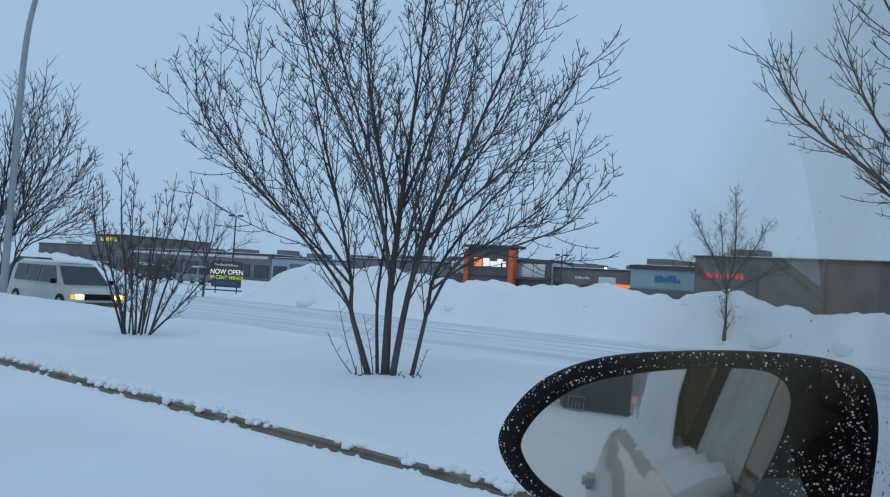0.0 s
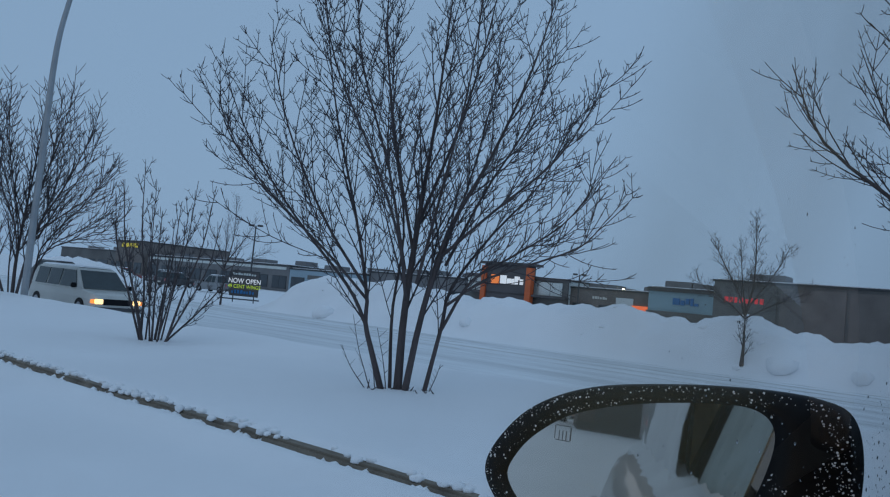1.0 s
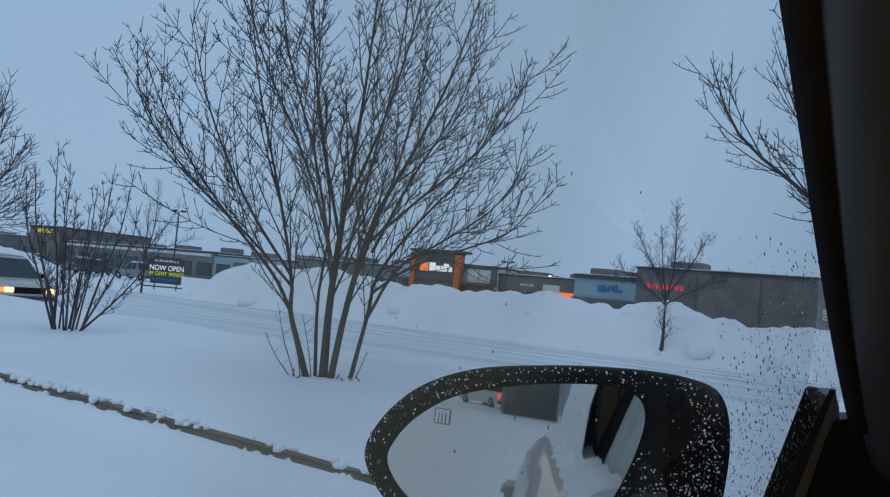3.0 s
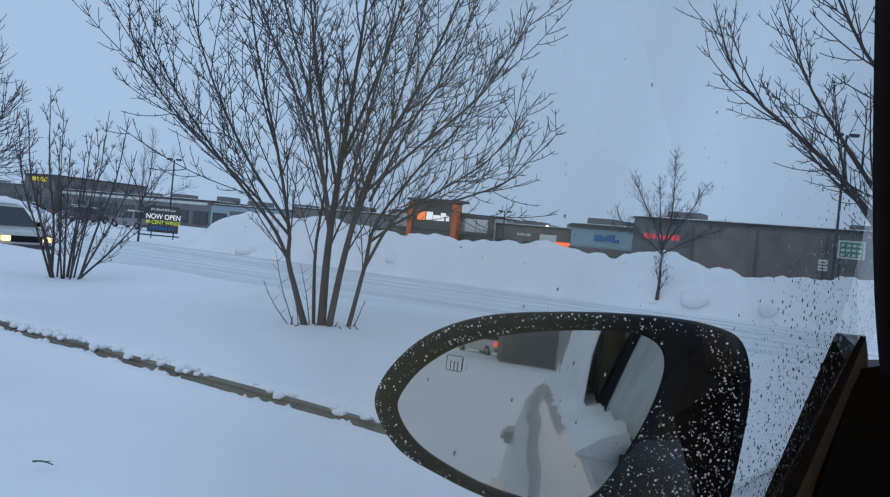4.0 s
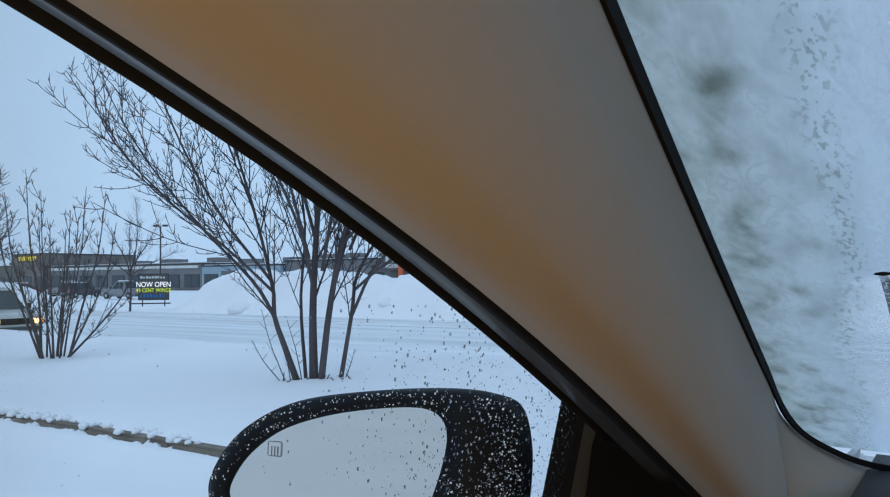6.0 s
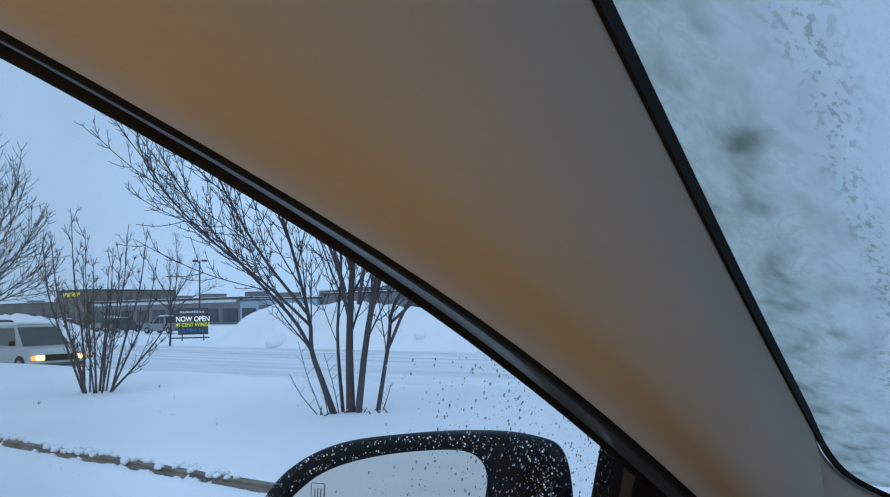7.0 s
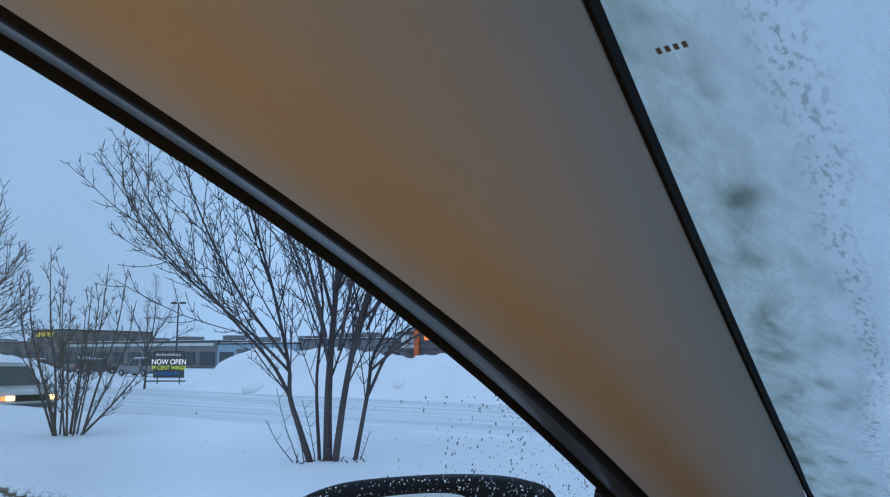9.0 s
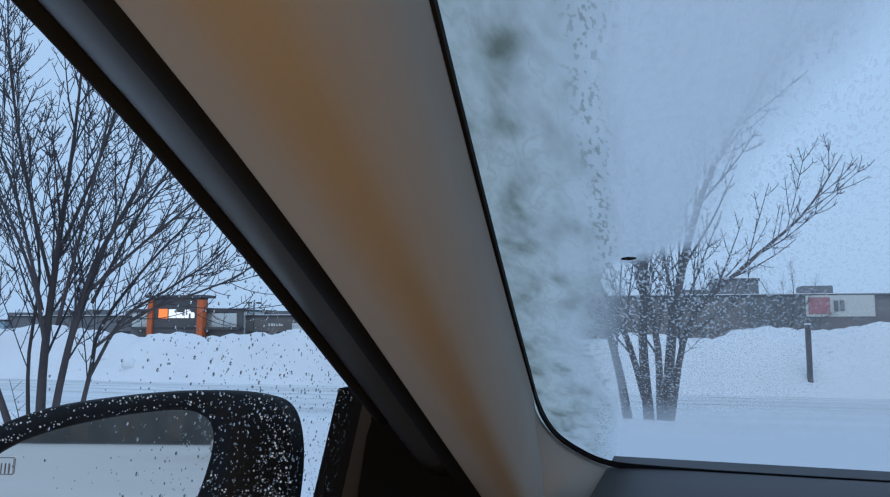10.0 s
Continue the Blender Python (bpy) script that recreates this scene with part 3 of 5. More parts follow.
for x, lean, ln in ((-0.42, -0.5, 1.15), (-0.5, -0.75, 0.75), (-0.2, -0.12, 0.95), (-0.36, -0.3, 0.55), (0.42, 0.3, 0.5), (0.1, 0.15, 0.4)):
    st = Tubes()
    way = shoot(rs, Vector((x, rs.uniform(-0.12, 0.05), -0.02)), Vector((lean, rs.uniform(-0.2, 0.1), 0.9)), ln, 8, 0.06, 0.05)
    st.add(way, 0.009, 0.0035, 5)
    for k in range(2, 7):
        st.add(shoot(rs, way[k], Vector((rs.choice((-0.7, 0.7)), 0.2, 0.7)), ln * 0.16, 3, 0.1, 0.05), 0.004, 0.0025, 4)
    st.link("sucker", BARK, suck)
for k in range(22):
    st = Tubes()
    x = rs.uniform(-0.55, 0.55)
    st.add(shoot(rs, Vector((x, rs.uniform(-0.25, 0.05), -0.015)), Vector((rs.uniform(-1, 1), rs.uniform(-0.4, 0.2), rs.uniform(0.15, 0.8))), rs.uniform(0.06, 0.17), 3, 0, 0.05), 0.013, 0.006, 5)
    st.link("stub", BARK, suck)
MAPLE2 = [([(-0.35, 0, 0), (-0.5, 0, 0.9), (-0.8, 0.1, 1.8), (-1.7, 0.2, 2.9), (-2.9, 0.3, 4.0), (-3.4, 0.3, 5.2)], 0.075),
          ([(-0.05, 0, 0), (-0.12, 0, 1.2), (-0.1, 0.1, 2.6), (-0.5, 0.2, 4.4), (-0.8, 0.2, 6.4)], 0.085),
          ([(0.2, 0.0, 0), (0.3, 0.0, 1.3), (0.55, 0.0, 2.6), (1.0, 0.0, 3.9), (1.9, 0.0, 5.4), (2.4, 0, 6.6)], 0.085),
          ([(0.1, -0.1, 0), (0.0, -0.5, 1.4), (-0.5, -1.2, 2.8), (-1.4, -1.7, 4.0), (-2.2, -1.9, 5.6)], 0.06),
          ([(0.0, 0.1, 0), (-0.4, 0.5, 1.5), (-1.2, 1.0, 2.9), (-2.0, 1.4, 4.2), (-2.6, 1.6, 5.8)], 0.06),
          ([(0.25, 0.05, 0), (0.6, 0.2, 1.5), (1.5, 0.4, 2.4), (2.4, 0.5, 3.2), (3.0, 0.5, 4.1)], 0.055)]
bare_tree("tree", "bare multi-stemmed maple with spreading low limbs in snow", on_street(0.1, 12.0, 20), MAPLE2, 21, limb=(2.2, 0.30), twig=(0.7, 0.32), group="trees along the verge")
bare_tree("tree", "dense bare maple on the verge beside the light pole", on_street(-29.2, 11.9, 80), MAPLE, 31, limb=(2.1, 0.26), twig=(0.7, 0.34), size=1.12, fat=1.6, detail=2, group="trees along the verge")
rs = random.Random(5)
SHRUB = []
for i in range(14):
    a = 6.283 * i / 14 + rs.uniform(-0.2, 0.2)
    o, h = rs.uniform(0.45, 1.1), rs.uniform(2.2, 3.6)
    o *= 1.0 if h < 2.8 else 0.6
    SHRUB.append(([(0.25 * math.cos(a), 0.2 * math.sin(a), 0), (0.85 * o * math.cos(a), 0.85 * o * math.sin(a), h * 0.3), (1.35 * o * math.cos(a), 1.35 * o * math.sin(a), h * 0.62), (1.6 * o * math.cos(a), 1.6 * o * math.sin(a), h)], rs.uniform(0.018, 0.03)))
bare_tree("shrub", "bare vase-shaped shrub of thin upright stems in snow", on_street(-14.4, 8.63, 60), SHRUB, 41, limb=(0.95, 0.42), twig=(0.3, 0.24), tip=(0.1, 0.16), fat=0.95, lift=0.07)
YOUNG = [([(0, 0, 0), (0.03, 0, 1.0), (0, 0.02, 2.1)], 0.085), ([(0, 0, 2.0), (-0.3, 0, 2.9), (-0.9, 0.1, 4.0), (-1.4, 0.1, 5.0)], 0.05),
         ([(0, 0, 2.0), (0.25, 0.1, 3.2), (0.3, 0.2, 4.6), (0.2, 0.2, 6.0)], 0.05), ([(0, 0, 2.2), (0.5, -0.1, 3.0), (1.1, -0.2, 4.0), (1.5, -0.2, 4.9)], 0.045),
         ([(0, 0, 2.3), (-0.1, 0.5, 3.4), (-0.2, 0.9, 5.0)], 0.04), ([(0, 0, 1.9), (-0.7, 0, 2.5), (-1.6, 0, 3.0), (-2.0, 0, 3.5)], 0.035), ([(0, 0, 1.9), (0.8, 0, 2.4), (1.6, 0, 2.8), (2.4, 0, 3.2)], 0.035)]
for u, v, rz, sz, seed in ((-9.7, 30.9, 40, 0.98, 51), (-43.9, 31.0, 60, 1.25, 52), (9.5, 60, 10, 1.3, 53)):
    bare_tree("tree", "young bare street tree with one trunk beyond the road", on_street(u, v, rz, -0.02 if seed == 51 else None), YOUNG, seed, limb=(1.25, 0.22), twig=(0.5, 0.21), tip=(0.18, 0.15), size=sz, fat=0.95, detail=3 if seed == 51 else 2, group="young street trees")


# ---- vehicles on the road and in the lot ----
def vehicle(name, label, m, L, W, H, paint, kind="van", lights=None, group=""):
    """A road vehicle: x to its side, y ahead, z up, its centre over the origin."""
    root = thing(name, label, "car", m, group)
    hl, hw = L / 2, W / 2
    belt, clear = H * 0.56, 0.24
    if kind == "van":
        nose, roof0, roof1, bonnet = hl - 0.95, hl - 1.75, -hl + 0.12, H * 0.56
    elif kind == "pickup":
        nose, roof0, roof1, bonnet = hl - 1.35, hl - 2.0, hl - 3.3, H * 0.58
    else:
        nose, roof0, roof1, bonnet = hl - 1.15, hl - 1.85, -hl + 0.45, H * 0.57
    tail = belt if kind != "pickup" else belt * 1.02
    rings = []
    for y, zt, w in ((-hl, tail * 0.93, 0.90), (-hl + 0.08, tail, 0.97), (-hl * 0.5, tail, 1.0), (nose - 0.15, tail, 1.0), (nose, bonnet * 1.0, 0.99), (hl - 0.25, bonnet * 0.92, 0.95), (hl - 0.06, bonnet * 0.85, 0.90), (hl, bonnet * 0.72, 0.84)):
        a = hw * w
        rings.append([(-a * 0.94, y, clear), (-a, y, clear + 0.18), (-a, y, zt * 0.72), (-a * 0.95, y, zt - 0.04), (-a * 0.86, y, zt), (a * 0.86, y, zt), (a * 0.95, y, zt - 0.04), (a, y, zt * 0.72), (a, y, clear + 0.18), (a * 0.94, y, clear)])
    part("body", ring_loft(rings), paint, root, smooth=False)
    cab = []
    for y, z, w in ((roof1 - 0.18, belt - 0.02, 0.90), (roof1 + 0.02, H - 0.1, 0.78), (roof1 + 0.25, H, 0.74), (roof0 - 0.25, H, 0.74), (roof0, H - 0.07, 0.76), (nose, belt - 0.03, 0.88)):
        a = hw * w
        cab.append([(-hw * 0.9, y, belt - 0.03), (-a, y, max(belt, z - 0.05)), (-a * 0.9, y, max(belt + 0.001, z)), (a * 0.9, y, max(belt + 0.001, z)), (a, y, max(belt, z - 0.05)), (hw * 0.9, y, belt - 0.03)])
    part("cabin", ring_loft(cab), paint, root)
    # side glass, in separate lights
    n = 3 if kind != "pickup" else 2
    y0, y1 = roof1 + 0.2, roof0 - 0.02
    for s in (-1, 1):
        for i in range(n):
            a, b = y0 + (y1 - y0) * i / n + 0.05, y0 + (y1 - y0) * (i + 1) / n - 0.05
            skew = 0.42 if i == n - 1 else 0.0
            xt, xb = s * (hw * 0.775 + 0.012), s * (hw * 0.895 + 0.012)
            q = [[(xb, a, belt + 0.03), (xb, b + skew, belt + 0.03), (xt, b, H - 0.13), (xt, a, H - 0.13)], [(xb - s * 0.03, a, belt + 0.03), (xb - s * 0.03, b + skew, belt + 0.03), (xt - s * 0.03, b, H - 0.13), (xt - s * 0.03, a, H - 0.13)]]
            part("side_window", ring_loft(q), CARGLASS, root)
    for nm, ya, za, yb, zb in (("windscreen", nose + 0.015, belt + 0.03, roof0 + 0.05, H - 0.11), ("rear_window", roof1 - 0.175, belt + 0.06, roof1 - 0.005, H - 0.13)):
        q = [[(-hw * 0.84, ya, za), (hw * 0.84, ya, za), (hw * 0.7, yb, zb), (-hw * 0.7, yb, zb)]]
        q.append([(x, y - 0.04 if nm == "windscreen" else y + 0.04, z) for x, y, z in q[0]])
        part(nm, ring_loft(q), CARGLASS, root)
    for y in (-hl + 0.85, hl - 0.9):
        for s in (-1, 1):
            w = part("wheel", cyl(0.34, 0.34, (s * (hw - 0.2), y, 0.34), (s * (hw + 0.012), y, 0.34), 20), TYRE, root)
            part("rim", cyl(0.2, 0.19, (s * (hw - 0.1), y, 0.34), (s * (hw + 0.02), y, 0.34), 14), CHROME, w)
    part("grille", box(-hw * 0.55, hw * 0.55, hl - 0.06, hl + 0.025, bonnet * 0.5, bonnet * 0.72, 0.01), DARKPLASTIC, root, "dark slatted grille")
    part("front_bumper", box(-hw * 0.92, hw * 0.92, hl - 0.12, hl + 0.08, clear + 0.05, bonnet * 0.42, 0.03), SAILGREY, root)
    part("rear_bumper", box(-hw * 0.94, hw * 0.94, -hl - 0.08, -hl + 0.1, clear + 0.08, bonnet * 0.44, 0.03), SAILGREY, root)
    for s in (-1, 1):
        part("headlight", box(s * hw * 0.72 - 0.15, s * hw * 0.72 + 0.15, hl - 0.1, hl + 0.03, bonnet * 0.53, bonnet * 0.70, 0.02), HEADLIT if lights == "front" else WHITESIGN, root, "glowing amber-white headlight" if lights == "front" else "")
        part("indicator", box(s * hw * 0.93 - 0.045, s * hw * 0.93 + 0.045, hl - 0.16, hl - 0.0, bonnet * 0.54, bonnet * 0.68, 0.015), AMBERLIT if lights == "front" else REDSIGN, root)
        part("taillight", box(s * hw * 0.85 - 0.08, s * hw * 0.85 + 0.08, -hl - 0.02, -hl + 0.1, belt * 0.62, belt * 0.98, 0.015), TAILLIT if lights == "rear" else REDSIGN, root)
        part("wing_mirror", box(s * (hw + 0.1) - 0.1, s * (hw + 0.1) + 0.1, nose - 0.35, nose - 0.25, belt + 0.02, belt + 0.2, 0.03), DARKPLASTIC, root)
    part("number_plate", box(-0.26, 0.26, -hl - 0.1, -hl - 0.08, bonnet * 0.44, bonnet * 0.58), WHITESIGN, root)
    rb_ = []
    for y in np.linspace(roof1 + 0.1, roof0 - 0.15, 9):
        k = 0.05 + 0.03 * noise.noise((y * 2, H, L))
        rb_.append([(-hw * 0.64, y, H - 0.01), (-hw * 0.5, y, H + k), (0, y, H + k * 1.2), (hw * 0.5, y, H + k), (hw * 0.64, y, H - 0.01)])
    part("roof_snow", ring_loft(rb_), SNOW_CLUMP, root, "layer of snow on the roof")
    return root


PAINT_CREAM = mat("cream_vehicle_paint", (0.52, 0.52, 0.49), 0.4, vary=0.12, scale=1.5, fine=14, coat=0.3)
PAINT_DARK = mat("charcoal_vehicle_paint", (0.06, 0.06, 0.065), 0.4, vary=0.2, scale=1.5, fine=14, coat=0.3)
PAINT_RED = mat("dull_red_vehicle_paint", (0.22, 0.05, 0.05), 0.4, vary=0.2, scale=1.5, fine=14, coat=0.3)
PAINT_GREY = mat("grey_vehicle_paint", (0.22, 0.23, 0.24), 0.4, vary=0.2, scale=1.5, fine=14, coat=0.3)


def parked(u, v, rz):
    p = STREET @ Vector((u, v, -0.40))
    return pose(p.x, p.y, p.z, 0, 0, 13 + rz)


vehicle("van", "cream passenger van driving with amber headlights on", parked(-29.5, 14.6, -90), 5.2, 2.0, 1.78, PAINT_CREAM, "van", "front")
vehicle("suv", "charcoal sport utility vehicle with snowy tail and lit taillights", parked(-60.5, 27.2, 90 + 4), 4.9, 1.95, 1.85, PAINT_DARK, "suv", "rear")
for u, v, rz, kind, paint, h, word in ((-83, 52, 12, "suv", PAINT_DARK, 1.7, "charcoal"), (-90, 55, 8, "pickup", PAINT_GREY, 1.85, "grey"), (-97, 53, 10, "suv", PAINT_RED, 1.65, "dull red"), (-72, 50, 100, "pickup", PAINT_GREY, 1.85, "grey"), (-104, 54, 5, "suv", PAINT_GREY, 1.7, "grey")):
    vehicle("parked_car", word + (" pickup" if kind == "pickup" else " car") + " parked in the snowy shopping lot", parked(u, v, rz), 4.8, 1.9, h, paint, kind, group="cars in the shopping lot")


# ---- shopping strip beyond the road ----
def block(name, label, u0, u1, v0, z1, wallmat, depth=22.0, trim=DARKSTEEL, units=0, seed=0, front=0):
    """A flat-roofed shop building: front at v0."""
    root = thing(name, label, "building", STREET)
    z0 = -0.35
    part("wall", box(u0, u1, v0, v0 + depth, z0, z1, 0.03), wallmat, root)
    part("roof", box(u0 - 0.15, u1 + 0.15, v0 - 0.15, v0 + depth, z1, z1 + 0.22, 0.03), trim, root, "dark metal coping round the roof")
    part("roof_snow", box(u0 + 0.2, u1 - 0.2, v0 + 0.3, v0 + depth - 0.3, z1 + 0.22, z1 + 0.34, 0.05), SNOW_CLUMP, root, "thin snow on the roof edge")
    r = random.Random(seed)
    for i in range(units):
        a = u0 + (u1 - u0) * (i + 0.5 + r.uniform(-0.25, 0.25)) / units
        w = r.uniform(1.0, 2.2)
        part("roof_unit", box(a - w, a + w, v0 + 5, v0 + 8, z1 + 0.2, z1 + r.uniform(0.9, 1.5), 0.08), GREYWALL, root)
    for i in range(front):
        a = u0 + (u1 - u0) * (i + 0.5) / front
        w = (u1 - u0) / front * 0.38
        win = part("window", box(a - w, a + w, v0 - 0.06, v0 + 0.05, z0 + 0.4, 2.4, 0.02), DARKSTEEL, root)
        part("pane", box(a - w + 0.12, a - 0.05, v0 - 0.09, v0 - 0.03, z0 + 0.5, 2.3), SHOPGLASS, win)
        part("pane", box(a + 0.05, a + w - 0.12, v0 - 0.09, v0 - 0.03, z0 + 0.5, 2.3), SHOPGLASS, win)
    return root


def plate(root, name, u0, u1, v, z0, z1, m, label="", d=0.12):
    return part(name, box(u0, u1, v - d, v + 0.02, z0, z1, 0.015), m, root, label)


def bars(root, u0, u1, v, z0, z1, m, n, seed, name="sign_bar"):
    """Unread lettering as plain upright bars."""
    r = random.Random(seed)
    w = (u1 - u0) / n
    for i in range(n):
        part(name, box(u0 + i * w, u0 + i * w + w * r.uniform(0.55, 0.8), v - 0.1, v + 0.02, z0, z1 - r.choice((0, 0, 0.25)) * (z1 - z0)), m, root)


b = block("shop_building", "brown shop with a lit yellow sign on its tower", -169, -157, 90, 7.0, BRICK, units=0, front=3)
bars(b, -166.5, -159.5, 89.98, 5.7, 6.6, YELLOWLIT, 9, 1)
plate(b, "sign_backing", -167.2, -158.8, 90, 5.5, 6.8, CHARCOAL, d=0.06)
b = block("shop_building", "long low grey shop row with a pale roof band", -157, -109, 91, 4.2, GREYWALL, units=5, seed=3, front=9)
plate(b, "fascia", -156, -110, 91, 3.5, 4.0, PALEWALL, "pale fascia band", 0.1)
b = block("shop_building", "low dark shop wing at the end of the row", -200, -169, 92, 4.6, DARKWALL, units=3, seed=9, front=5)
b = block("shop_building", "low shop with a pale blue fascia", -109, -90, 91, 3.7, BLUEWALL, units=2, seed=5, front=4)
plate(b, "sign_panel", -104, -98, 91, 2.2, 2.9, DARKWALL)
b = block("shop_building", "low grey shop beside the clothing store", -90, -69, 92, 4.3, GREYWALL, units=3, seed=6, front=5)
# clothing store with tower
b = block("clothing_store", "clothing store with a charcoal tower between orange piers", -68.4, -52, 91, 5.1, PALEWALL, units=0)
plate(b, "base_wall", -68.6, -51.6, 90.9, -0.3, 2.6, DARKWALL, "dark lower wall", 0.2)
plate(b, "canopy", -67.6, -51.4, 90.6, 2.6, 2.9, CHARCOAL, "dark entrance canopy", 1.2)
plate(b, "cornice", -68.8, -51.4, 90.9, 4.9, 5.35, CHARCOAL, "dark cornice", 0.5)
plate(b, "corner_pier", -54.0, -51.6, 90.8, -0.3, 5.0, DARKWALL, "dark corner pier", 0.3)
for a, c in ((-68.2, -65.2), (-56.0, -52.4)):
    plate(b, "pale_panel", a, c, 90.62, 2.95, 4.75, PALEWALL, "pale upper wall panel", 0.25)
    plate(b, "panel_joint", (a + c) / 2 - 0.04, (a + c) / 2 + 0.04, 90.36, 2.95, 4.75, GREYWALL, d=0.03)
tower = part("tower", box(-64.6, -57.2, 89.4, 91.2, -0.3, 6.75, 0.04), CHARCOAL, b, "charcoal sign tower")
part("tower_cap", box(-65.2, -56.2, 88.9, 91.5, 6.75, 7.1, 0.04), CHARCOAL, tower)
for a, w in ((-65.0, 0.8), (-57.5, 0.9)):
    part("pier", box(a, a + w, 89.1, 90.0, -0.3, 6.5, 0.03), ORANGE, tower, "orange side pier")
part("sign_square", box(-63.35, -62.05, 89.25, 89.42, 4.05, 5.3, 0.02), ORANGELIT, tower, "glowing orange square emblem")
for a, w, h in ((-61.8, 1.0, 1.15), (-60.65, 0.6, 0.75), (-59.95, 0.42, 0.75), (-59.4, 0.55, 1.1), (-58.75, 0.15, 0.5), (-58.5, 0.5, 0.75)):
    part("sign_bar", box(a, a + w, 89.25, 89.42, 4.1 + (0.6 if w < 0.2 else 0), 4.1 + h + (0.6 if w < 0.2 else 0), 0.02), WHITELIT, tower, "glowing white lettering bar")
b = block("shop_building", "low dark brown shop with small lit signs", -52, -40.4, 92, 4.3, BRICK, units=2, seed=8, front=3)
bars(b, -48.6, -46.4, 92, 3.1, 3.45, WHITESIGN, 6, 4)
plate(b, "sign_panel", -45.2, -42.8, 92, 2.3, 3.5, PALEWALL, "pale sign panel")
plate(b, "lit_sign", -42.9, -40.7, 91.9, 2.05, 2.65, REDORANGE, "glowing red-orange sign")
part("roof_lamp", box(-44.5, -44.3, 92, 92.2, 4.6, 4.75, 0.02), LAMPLIT, b, "small glowing roof lamp")
b = block("shop_building", "shop with a pale teal fascia and blue emblem", -40.4, -30, 91, 5.0, TEALWALL, units=3, seed=12)
plate(b, "base_wall", -40.5, -29.9, 90.9, -0.3, 2.3, DARKWALL, "dark lower wall", 0.2)
plate(b, "coping", -40.5, -29.9, 90.8, 4.7, 5.15, DARKSTEEL)
for a, w, z, h in ((-37.2, 0.9, 3.2, 0.8), (-36.2, 0.5, 3.2, 0.6), (-35.6, 0.5, 3.35, 0.7), (-35.0, 0.4, 3.2, 0.9), (-34.5, 0.5, 3.2, 0.35)):
    part("emblem_bar", box(a, a + w, 90.85, 91.02, z, z + h, 0.02), BLUESIGN, b, "dark blue emblem bar")
b = block("large_store", "large dark brown store with a glowing red sign", -28.4, 46, 80, 5.8, DARKWALL, depth=30, units=6, seed=14)
bars(b, -27.2, -23.2, 79.98, 3.75, 4.3, REDLIT, 8, 6)
for i in range(12):
    a = -28.0 + 6.2 * i
    plate(b, "wall_panel", a, a + 5.9, 79.96, -0.3, 5.5, BRICK if i % 3 else DARKWALL, d=0.06)
plate(b, "sign_board", 14.1, 20.0, 79.9, 3.9, 5.9, WHITESIGN, "white shop sign board with red field", 0.25)
plate(b, "sign_field", 14.3, 16.2, 79.64, 4.1, 5.7, REDSIGN, "red sign field", 0.05)
bars(b, 16.5, 17.6, 79.62, 4.4, 5.4, GREYWALL, 2, 9)
b = block("store_upper_storey", "set-back upper storey behind the dark store", 7.0, 12.0, 96, 8.6, GREYWALL, depth=8)


def pole_lamp(name, label, u, v, h, r, arm=0.0, group=""):
    p = STREET @ Vector((u, v, -0.35))
    root = thing(name, label, "street lamp", pose(p.x, p.y, p.z, 0, 0, 40), group)
    part("base", cyl(r * 2.0, r * 1.8, (0, 0, 0), (0, 0, 0.5)), GREYWALL, root)
    if arm:
        t = Tubes()
        way = [(0, 0, 0.4), (0, 0, h * 0.45), (0.02, 0, h * 0.72), (0.25, 0, h * 0.86), (arm * 0.45, 0, h * 0.965), (arm, 0, h)]
        t.add(spline(way, 28), r, r * 0.5, 12)
        t.link("pole", STEEL, root)
        part("lamp_head", box(arm - 0.1, arm + 0.7, -0.16, 0.16, h - 0.08, h + 0.1, 0.05), STEEL, root)
    else:
        part("pole", cyl(r, r * 0.7, (0, 0, 0.4), (0, 0, h)), DARKSTEEL, root)
        for s in (-1, 1):
            part("lamp_head", box(s * 0.55 - 0.3, s * 0.55 + 0.3, -0.2, 0.2, h - 0.1, h + 0.12, 0.04), DARKSTEEL, root)
    return root


pole_lamp("street_lamp", "tall galvanised street lamp with a curved arm", -27.6, 11.6, 12.4, 0.12, 1.4)
for u, v, h in ((-6.9, 62, 12.2), (-74, 56, 8.0), (-47.5, 86, 6.2)):
    pole_lamp("lot_lamp", "slim dark car park light pole with twin heads", u, v, h, 0.11, group="car park lights")

# green price board and small sign in front of the store
p = STREET @ Vector((-7.0, 66, -0.35))
g = thing("price_board", "white-framed green board on two posts", "sign", pose(p.x, p.y, p.z, 0, 0, 13))
for x in (0.05, 1.5):
    part("post", box(x - 0.09, x + 0.09, -0.09, 0.09, 0, 4.9), DARKSTEEL, g)
part("frame", box(-0.15, 1.7, -0.12, 0.12, 3.4, 4.8, 0.03), WHITESIGN, g)
part("board", box(-0.02, 1.57, -0.16, 0.16, 3.53, 4.67, 0.02), GREENSIGN, g)
for i in range(3):
    for j in range(4):
        part("sign_bar", box(0.08 + 0.38 * j, 0.34 + 0.38 * j, -0.18, -0.15, 3.6 + 0.36 * i, 3.78 + 0.36 * i), WHITESIGN, g)
p = STREET @ Vector((-7.6, 62, -0.35))
g = thing("small_sign", "small white notice on a thin post", "sign", pose(p.x, p.y, p.z, 0, 0, 13))
part("post", cyl(0.05, 0.05, (0, 0, 0), (0, 0, 3.1), 8), DARKSTEEL, g)
